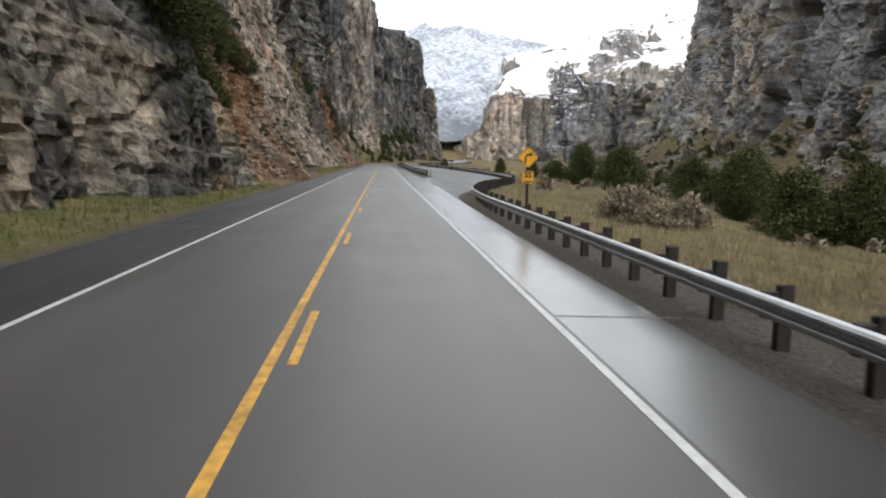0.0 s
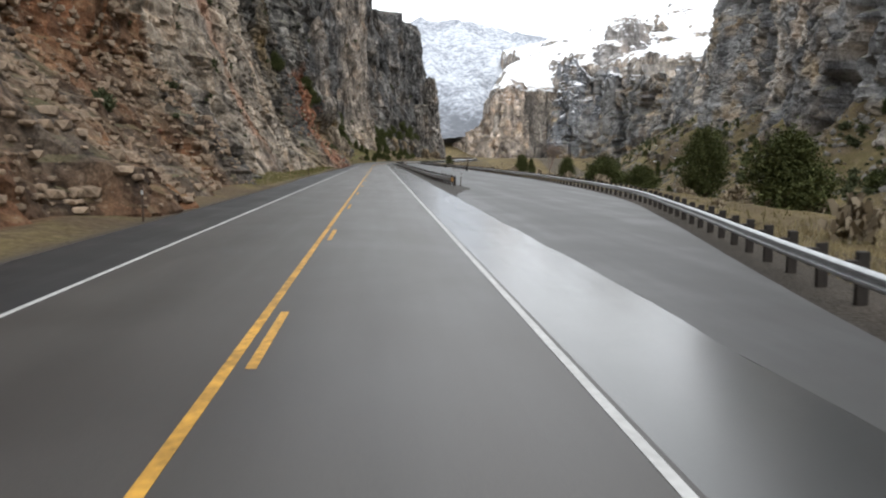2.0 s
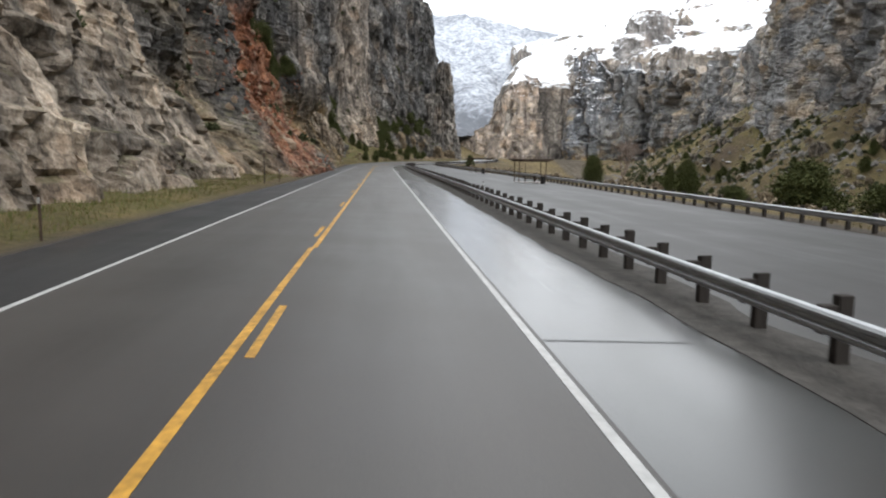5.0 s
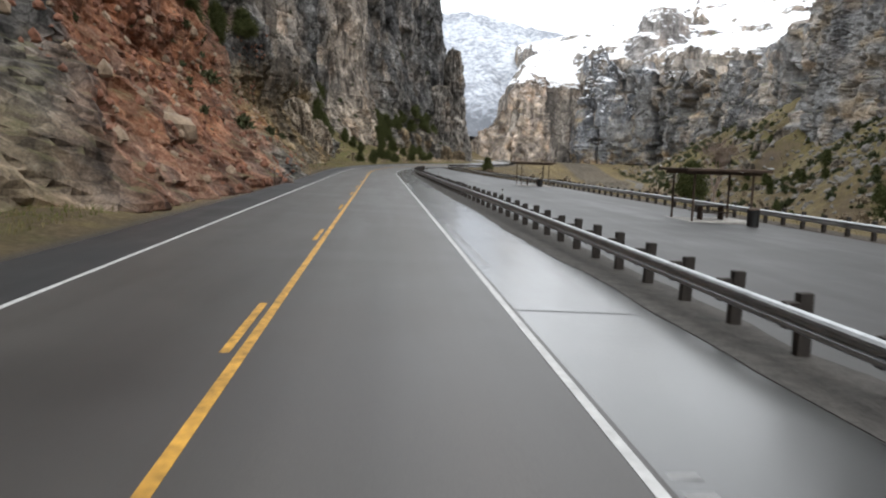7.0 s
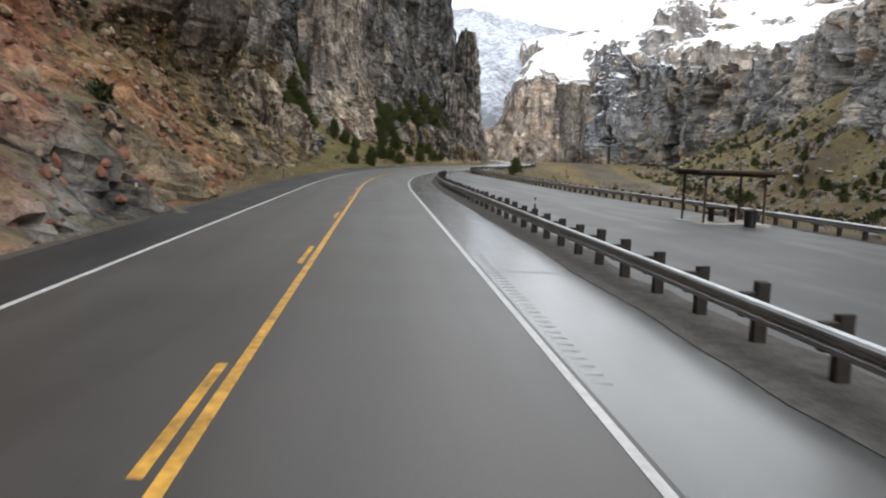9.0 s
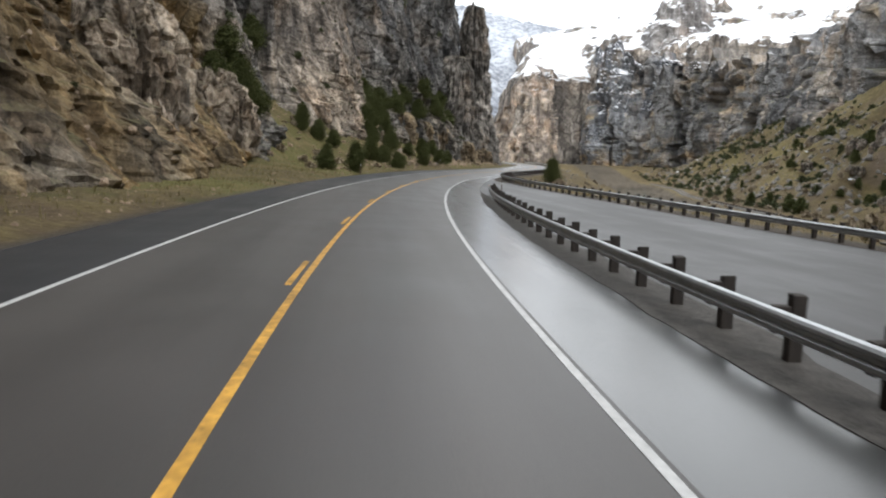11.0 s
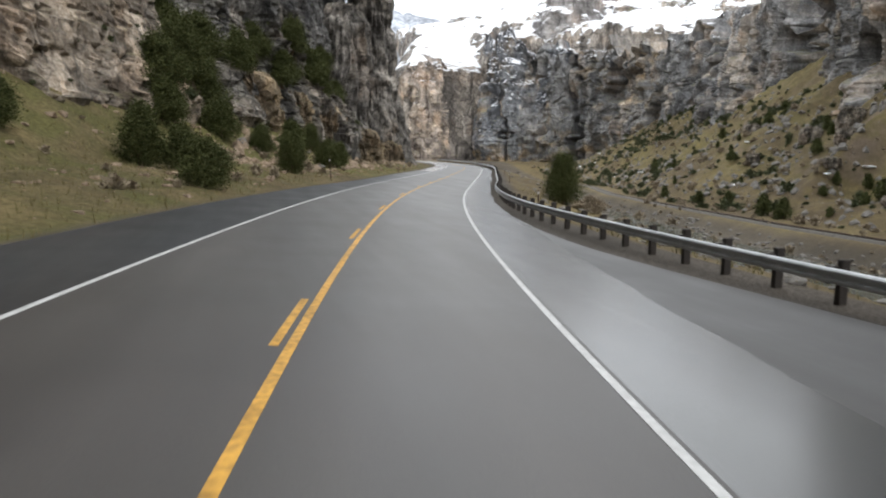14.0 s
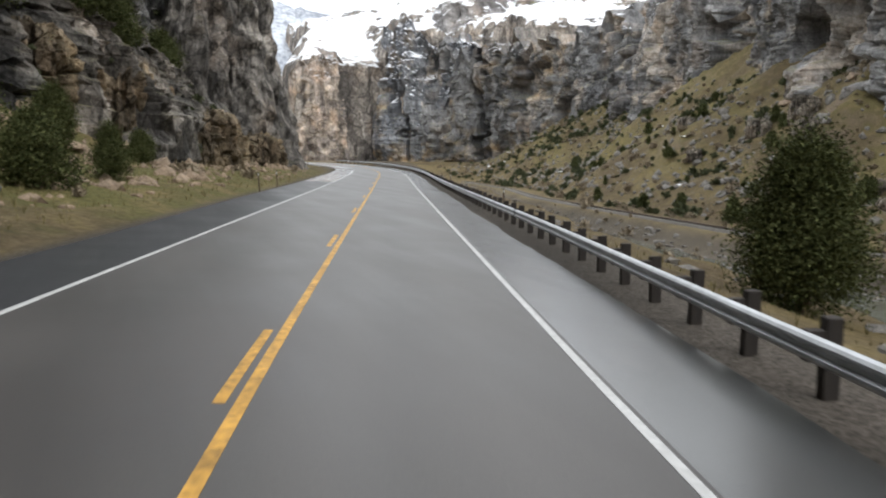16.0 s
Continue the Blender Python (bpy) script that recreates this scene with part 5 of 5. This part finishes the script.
# trees on ledges of the wall: distance along the valley and height above the road
for y, z, k, f in [(56, 8, 0, 0.8), (59, 7, 2, 0.9), (62, 10, 2, 0.9), (66, 9, 2, 0.8), (63, 13, 2, 1.2), (41, 11, 2, 1.3), (44, 9.5, 0, 1.1), (47, 12.5, 2, 1.4), (51, 10, 0, 1.2), (54, 13, 2, 1.4), (58, 9.5, 2, 1.4), (60, 11, 0, 1.2), (66, 12, 2, 1.3), (70, 14, 2, 1.4), (34, 14, 2, 1.2), (73, 7, 2, 0.9), (80, 15, 2, 1.0), (85, 16, 2, 1.1), (90, 15, 2, 1.1), (95, 14, 2, 1.0), (88, 13, 2, 0.9), (99, 13, 2, 0.9), (28, 12, 2, 0.7), (200, 20, 2, 1.0), (232, 18, 0, 0.9), (238, 19, 2, 1.0), (244, 16, 1, 0.9), (250, 15, 2, 1.0), (258, 20, 0, 1.0), (266, 16, 1, 1.0), (280, 19, 2, 1.1), (292, 14, 1, 1.0), (318, 14, 1, 1.1), (345, 9, 2, 1.0), (352, 11, 2, 0.9), (350, 8, 0, 0.9), (353, 7, 2, 1.1), (348, 13, 2, 1.3), (405, 8, 2, 1.2), (409, 9, 0, 0.9), (413, 10, 2, 1.3), (412, 7, 2, 1.2), (372, 12, 1, 1.1), (380, 18, 2, 1.3), (420, 12, 2, 1.3), (432, 13, 2, 1.3), (416, 14, 2, 1.1), (428, 12, 2, 1.1), (438, 15, 2, 1.2), (446, 17, 2, 1.2), (452, 18, 0, 0.9), (461, 16, 2, 1.1), (440, 12, 2, 1.2), (450, 13, 2, 1.3), (458, 12, 2, 1.1), (466, 15, 2, 1.1), (475, 12, 2, 1.2), (447, 38, 2, 1.0), (330, 30, 2, 1.3), (300, 34, 2, 1.3)]:
    x, yy, zz = wall_point(y, z)
    plant(NEAR_TREES, k, x - 0.2, yy, zz - 0.4, f * 1.1, gen.uniform(0, 6), 1.15, "dark green juniper clinging to a rock ledge")
for k in range(110):
    y, u = gen.uniform(120, 800), gen.uniform(10, 95)
    x = float(track_x(y)) + u
    plant(FAR_TREES, gen.randint(3), x, y, height_at(x, y) - 0.1, gen.uniform(0.6, 1.5), gen.uniform(0, 6), gen.uniform(0.9, 1.5), "dark green juniper on the grassy hillside")


def bush_form(h, r, clumps, per, leaf, seed):
    return leaf_quads(crown_points(h, r, clumps, per, seed, 0.1, 0.02, 0.12), leaf, seed, 0.6)


BUSH = bush_form(0.8, 0.75, 26, 7, 0.3, 401)
many("shrubs", *BUSH, slope_scatter(600, 100, 1000, 8, 105, (0.8, 3.0), 41), WOOD_GREEN, "low dark shrubs over the hillside", "shrubs")
thick = slope_scatter(4600, 100, 1000, 8, 105, (0.8, 3.4), 46)
thick = thick[fbm(thick[:, 0] / 26, thick[:, 1] / 26, 0, 47, 3) > 0.3]
many("shrubs", *BUSH, thick, WOOD_GREEN, "thickets of dark shrubs in the gullies of the hillside", "shrubs")
many("shrubs", *BUSH, slope_scatter(1300, 100, 1000, 8, 105, (0.7, 2.6), 42), BRUSH, "dry tan brush over the hillside", "shrubs")
many("shrubs", *BUSH, np.concatenate([scatter(420, -20, 520, 16, 70, (0.5, 1.6), 43), slope_scatter(500, 60, 640, -60, 16, (0.6, 2.2), 48)]), BRUSH, "dry brush along the river", "shrubs")
many("shrubs", *BUSH, scatter(160, 345, 500, -27, -9.5, (0.3, 0.9), 44), BRUSH, "dry brush on the bank below the cliff", "shrubs")
many("shrubs", *BUSH, wall_scatter(500, 20, 500, 4, 60, (0.3, 1.1), 45), WOOD_GREEN, "small dark shrubs in the cracks of the cliff", "shrubs")


def sage(x, y, size, seed, material, label):
    bush = tagged(new("bush"), label, "bush", "bushes of the verge")
    v, f = leaf_quads(crown_points(1.0, 1.0, 200, 40, seed, 0.1, 0.02, 0.08), 0.075, seed, 0.5)
    part("foliage", mesh_from("foliage", v, f, material), material, bush)
    trunk(bush, 0.7, 0.04, seed, 8, TWIG)
    bush.matrix_basis = Matrix.Translation((x, y, height_at(x, y) - 0.05)) @ Matrix.Diagonal((size * 1.05, size * 1.05, size, 1))
    return bush


sage(12.2, 36.6, 1.7, 61, BRUSH, "big rounded tan bush of dry twigs beyond the rail")
sage(14.8, 35.5, 1.3, 62, BRUSH, "rounded tan bush of dry twigs beyond the rail")
sage(14.6, 41, 1.2, 63, BRUSH, "dry tan bush in the grass beyond the rail")
sage(33.5, 397, 1.2, 64, BRUSH, "dry reddish brush on the river bank")


def bare_tree(x, y, h, seed):
    tree = tagged(new("bare_tree"), "leafless brown cottonwood with a haze of fine twigs", "tree")
    g = random.Random(seed)
    wood, fine = bmesh.new(), []

    def limb(at, way, length, rad, level):
        to = at + way * length
        tube(wood, at, to, rad, rad * 0.6, 6 if level < 2 else 4)
        if level == 4:
            fine.append(to)
            return
        for _ in range(3 if level else 4):
            turn = Vector((g.gauss(0, 0.5), g.gauss(0, 0.5), g.gauss(0.15, 0.3)))
            limb(to, (way + turn).normalized(), length * g.uniform(0.6, 0.8), rad * 0.55, level + 1)

    limb(Vector((0, 0, -0.4)), Vector((0.03, 0, 1)), h * 0.3, h * 0.02, 0)
    part("trunk", wood, TWIG, tree)
    pts = np.repeat(np.array([p[:] for p in fine]), 5, 0)
    pts = pts + np.random.RandomState(seed).normal(size=pts.shape) * h * 0.02
    v, f = leaf_quads(pts, h * 0.06, seed, 0.5)
    v = v.reshape(-1, 4, 3)
    v[:, 1] = v[:, 0] + (v[:, 1] - v[:, 0]) * 0.12
    v[:, 2] = v[:, 3] + (v[:, 2] - v[:, 3]) * 0.12
    tagged(part("twig_haze", mesh_from("twig_haze", v.reshape(-1, 3), f, TWIG), TWIG, tree), kind="stuff")
    tree.matrix_basis = Matrix.Translation((x, y, height_at(x, y)))
    return tree


bare_tree(57, 292, 15, 71)
bare_tree(70, 318, 11, 72)
bare_tree(64, 345, 9, 73)
bare_tree(96, 560, 10, 74)

blade = np.array([(-0.06, 0, 0), (0.06, 0, 0), (0.22, 0.1, 0.8), (-0.02, 0.02, 0), (0.02, -0.1, 0), (-0.2, -0.12, 0.95), (0.0, -0.05, 0), (0.04, 0.06, 0), (-0.05, 0.25, 1.0)])
blades = np.arange(9).reshape(3, 3)
many("grass", blade, blades, scatter(7000, -15, 62, -12.5, -7.4, (0.1, 0.34), 51), GREEN, "green and yellow grass on the verge", "grass")
many("grass", blade, blades, scatter(7000, 105, 215, -12.5, -7.6, (0.1, 0.34), 52), STRAW, "dry grass at the foot of the cliff", "grass")
many("grass", blade, blades, scatter(6000, 105, 210, -11.5, -7.6, (0.08, 0.25), 53), GREEN, "green grass at the foot of the cliff", "grass")
many("grass", blade, blades, scatter(14000, 245, 470, -22, -7.8, (0.12, 0.38), 54), STRAW, "dry grass on the bank below the cliff", "grass")
many("grass", blade, blades, scatter(22000, -15, 80, 7, 22, (0.12, 0.4), 55), PALE, "pale dead grass beyond the guard rail", "grass")
many("grass", blade, blades, scatter(9000, 75, 420, 8.5, 27, (0.15, 0.45), 56), STRAW, "dry grass on the river bank", "grass")


# ---- sign, posts, shelters ----
def text_mesh(text, size):
    cu = bpy.data.curves.new("letters", "FONT")
    cu.body, cu.size, cu.align_x, cu.align_y, cu.extrude, cu.offset = text, size, "CENTER", "CENTER", 0.002, 0.012
    ob = new("letters", cu)
    me = bpy.data.meshes.new_from_object(ob.evaluated_get(bpy.context.evaluated_depsgraph_get()))
    bpy.data.objects.remove(ob)
    return me


def road_sign(x, y):
    z = height_at(x, y)
    sign = tagged(new("road_sign"), "yellow diamond bend sign with a 55 plate on a timber post", "road sign")
    sign.matrix_basis = Matrix.Translation((x, y, 0)) @ Matrix.Rotation(radians(6), 4, "Z")
    bm = bmesh.new()
    box(bm, 0, 0.06, (3.0 + z) / 2 - 0.2, 0.1, 0.1, 3.0 - z + 0.4, 0, 0.01)
    part("post", bm, TIMBER, sign, "dark timber post")

    def plate(w, h, zc, turn, name):
        bm = bmesh.new()
        vs = box(bm, 0, 0, 0, w, 0.006, h)
        es = [e for e in bm.edges if abs(e.verts[0].co.y - e.verts[1].co.y) > 0.001]
        bmesh.ops.bevel(bm, geom=es, offset=0.05, segments=3, affect="EDGES")
        bmesh.ops.transform(bm, matrix=Matrix.Translation((0, 0, zc)) @ Matrix.Rotation(turn, 4, "Y"), verts=bm.verts)
        return part(name, bm, SIGN_YELLOW, sign, "yellow reflective sign plate")

    def rim(parent, w, h, zc, turn):
        bm = bmesh.new()
        for cx, cz, sx, sz in ((0, h / 2 - 0.03, w - 0.1, 0.015), (0, -h / 2 + 0.03, w - 0.1, 0.015), (w / 2 - 0.03, 0, 0.015, h - 0.1), (-w / 2 + 0.03, 0, 0.015, h - 0.1)):
            box(bm, cx, -0.005, cz, sx, 0.003, sz)
        bmesh.ops.transform(bm, matrix=Matrix.Translation((0, 0, zc)) @ Matrix.Rotation(turn, 4, "Y"), verts=bm.verts)
        part("border", bm, BLACK, parent, "thin black border")

    top = plate(0.66, 0.66, 2.45, radians(45), "diamond_plate")
    rim(top, 0.66, 0.66, 2.45, radians(45))
    bm = bmesh.new()
    path = [(-0.12, -0.24), (-0.12, -0.02)] + [(0.02 - 0.14 * math.cos(a), -0.02 + 0.14 * math.sin(a)) for a in (0.4, 0.8, 1.2, 1.5)] + [(0.08, 0.115)]
    for (ax, az), (bx, bz) in zip(path, path[1:]):
        d = Vector((bx - ax, 0, bz - az))
        m = Matrix.Translation(((ax + bx) / 2, -0.006, 2.45 + (az + bz) / 2)) @ Matrix.Rotation(-math.atan2(d.z, d.x), 4, "Y") @ Matrix.Diagonal((d.length + 0.03, 0.004, 0.075, 1))
        bmesh.ops.create_cube(bm, size=1, matrix=m)
    vs = [bm.verts.new((px, -0.0085, 2.45 + pz)) for px, pz in ((0.07, 0.215), (0.07, 0.02), (0.22, 0.117))]
    bm.faces.new(vs[::1])
    part("arrow", bm, BLACK, top, "black bent arrow")
    low = plate(0.54, 0.52, 1.62, 0, "speed_plate")
    rim(low, 0.54, 0.52, 1.62, 0)
    me = text_mesh("55", 0.34)
    me.materials.append(BLACK)
    number = new("number", me)
    number.parent = low
    tagged(number, "black number 55")
    number.matrix_basis = Matrix.Translation((0, -0.006, 1.70)) @ Matrix.Rotation(radians(90), 4, "X") @ Matrix.Diagonal((0.95, 1, 1, 1))
    bm = bmesh.new()
    for k in (-0.12, 0, 0.12):
        box(bm, k, -0.006, 1.44, 0.085, 0.004, 0.075)
    part("small_lettering", bm, BLACK, low, "row of small black bars")
    return sign


road_sign(5.55, 30.4)


def delineator(x, y, tall, material, label, plate=False):
    post = tagged(new("marker_post"), label, "marker post", "roadside marker posts")
    bm = bmesh.new()
    box(bm, 0, 0, tall / 2 - 0.15, 0.07, 0.045, tall + 0.3, 0, 0.006)
    part("post", bm, material, post)
    bm = bmesh.new()
    box(bm, 0, -0.028, tall - 0.16, 0.2 if plate else 0.075, 0.008, 0.26 if plate else 0.16, 0, 0.002)
    part("reflector", bm, WHITE if not plate else RUST, post, "small reflector plate")
    g = random.Random(int(y * 10))
    post.matrix_basis = Matrix.Translation((x, y, height_at(x, y))) @ Euler((g.gauss(0, 0.02), g.gauss(0, 0.03), g.gauss(0, 0.1))).to_matrix().to_4x4()
    return post


for x, y, h in [(-8.7, 75.6, 1.25), (-9.1, 141.8, 1.25), (-8.8, 184.7, 1.2), (-7.7, 223.2, 1.35), (-8.7, 245.3, 1.25), (-8.8, 283.9, 1.2), (-1.5, 348, 1.2), (24.6, 435, 1.2), (27.2, 443.6, 1.2)]:
    delineator(x, y, h, RUST, "thin brown steel marker post on the verge")
delineator(-9.2, 179.5, 2.3, TIMBER, "taller dark post with a plate beside the cliff", True)
delineator(12.2, 401, 1.9, RUST, "brown steel marker post with a pale top", False)
for x, y in [(6.6, 110.1), (6.0, 122), (5.9, 165), (5.9, 207), (5.9, 248), (9.3, 321.5)]:
    delineator(x, y, 1.15, RUST, "thin brown marker post beside the guard rail")
for s in (383, 433, 470):
    x, y, _ = on_road(s, 7.9)
    delineator(float(x), float(y), 1.2, RUST, "thin brown marker post beside the guard rail")


def shelter(x, y, turn):
    z = height_at(x, y) + 0.06
    thing = tagged(new("picnic_shelter"), "flat-roofed brown picnic shelter on thin posts", "shelter", "picnic shelters of the pullout")
    thing.matrix_basis = Matrix.Translation((x, y, z)) @ Matrix.Rotation(turn, 4, "Z") @ Matrix.Diagonal((0.86, 0.86, 1, 1))
    bm = bmesh.new()
    box(bm, 0, 0, -0.04, 4.4, 3.6, 0.24, 0, 0.02)
    part("slab", bm, CONCRETE, thing, "pale concrete slab")
    for px in (-1.9, 1.9):
        for py in (-1.4, 1.4):
            bm = bmesh.new()
            box(bm, px, py, 1.3, 0.11, 0.11, 2.5, 0, 0.01)
            part("post", bm, RUST, thing)
    for py in (-1.4, 1.4):
        bm = bmesh.new()
        box(bm, 0, py, 2.58, 4.9, 0.1, 0.16, 0, 0.01)
        part("roof_beam", bm, RUST, thing)
    bm = bmesh.new()
    box(bm, 0, 0, 2.74, 5.4, 4.2, 0.14, 0, 0.02)
    part("roof", bm, RUST, thing, "flat brown roof")
    table = tagged(new("picnic_table"), "weathered picnic table with benches under the shelter", "table")
    table.matrix_basis = Matrix.Translation((x, y, z + 0.08)) @ Matrix.Rotation(turn, 4, "Z")
    bm = bmesh.new()
    box(bm, 0, 0, 0.74, 1.8, 0.75, 0.05, 0, 0.01)
    part("tabletop", bm, TIMBER, table)
    for py in (-0.7, 0.7):
        bm = bmesh.new()
        box(bm, 0, py, 0.44, 1.8, 0.26, 0.05, 0, 0.01)
        part("bench", bm, TIMBER, table)
    for px in (-0.6, 0.6):
        bm = bmesh.new()
        box(bm, px, 0, 0.36, 0.08, 0.5, 0.72)
        box(bm, px, 0, 0.4, 0.08, 1.5, 0.07)
        part("leg_frame", bm, RUST, table)
    return thing


def bin_at(x, y):
    z = height_at(x, y) + 0.06
    can = tagged(new("litter_bin"), "dark round litter bin at the pullout's edge", "litter bin")
    bm = bmesh.new()
    tube(bm, (0, 0, 0), (0, 0, 0.85), 0.29, 0.31, 18)
    part("barrel", bm, BLACK, can)
    bm = bmesh.new()
    tube(bm, (0, 0, 0.85), (0, 0, 0.93), 0.33, 0.24, 18)
    part("lid", bm, RUST, can)
    can.matrix_basis = Matrix.Translation((x, y, z))


shelter(17.6, 208.5, 0.05)
shelter(17.8, 256.5, 0.05)
bin_at(18.6, 205.8)
bin_at(18.3, 254.4)


def utility_pole(x, y, h):
    pole = tagged(new("utility_pole"), "weathered timber utility pole with a crossarm", "utility pole")
    bm = bmesh.new()
    tube(bm, (0, 0, -0.5), (0, 0, h), 0.16, 0.11, 10)
    part("pole", bm, TIMBER, pole)
    bm = bmesh.new()
    box(bm, 0, 0, h - 0.5, 2.2, 0.1, 0.12, 0, 0.01)
    part("crossarm", bm, TIMBER, pole)
    for k in (-0.95, -0.4, 0.4, 0.95):
        bm = bmesh.new()
        tube(bm, (k, 0, h - 0.44), (k, 0, h - 0.28), 0.04, 0.03, 8)
        part("insulator", bm, GREY_METAL, pole)
    pole.matrix_basis = Matrix.Translation((x, y, height_at(x, y)))


utility_pole(84, 548, 9.5)
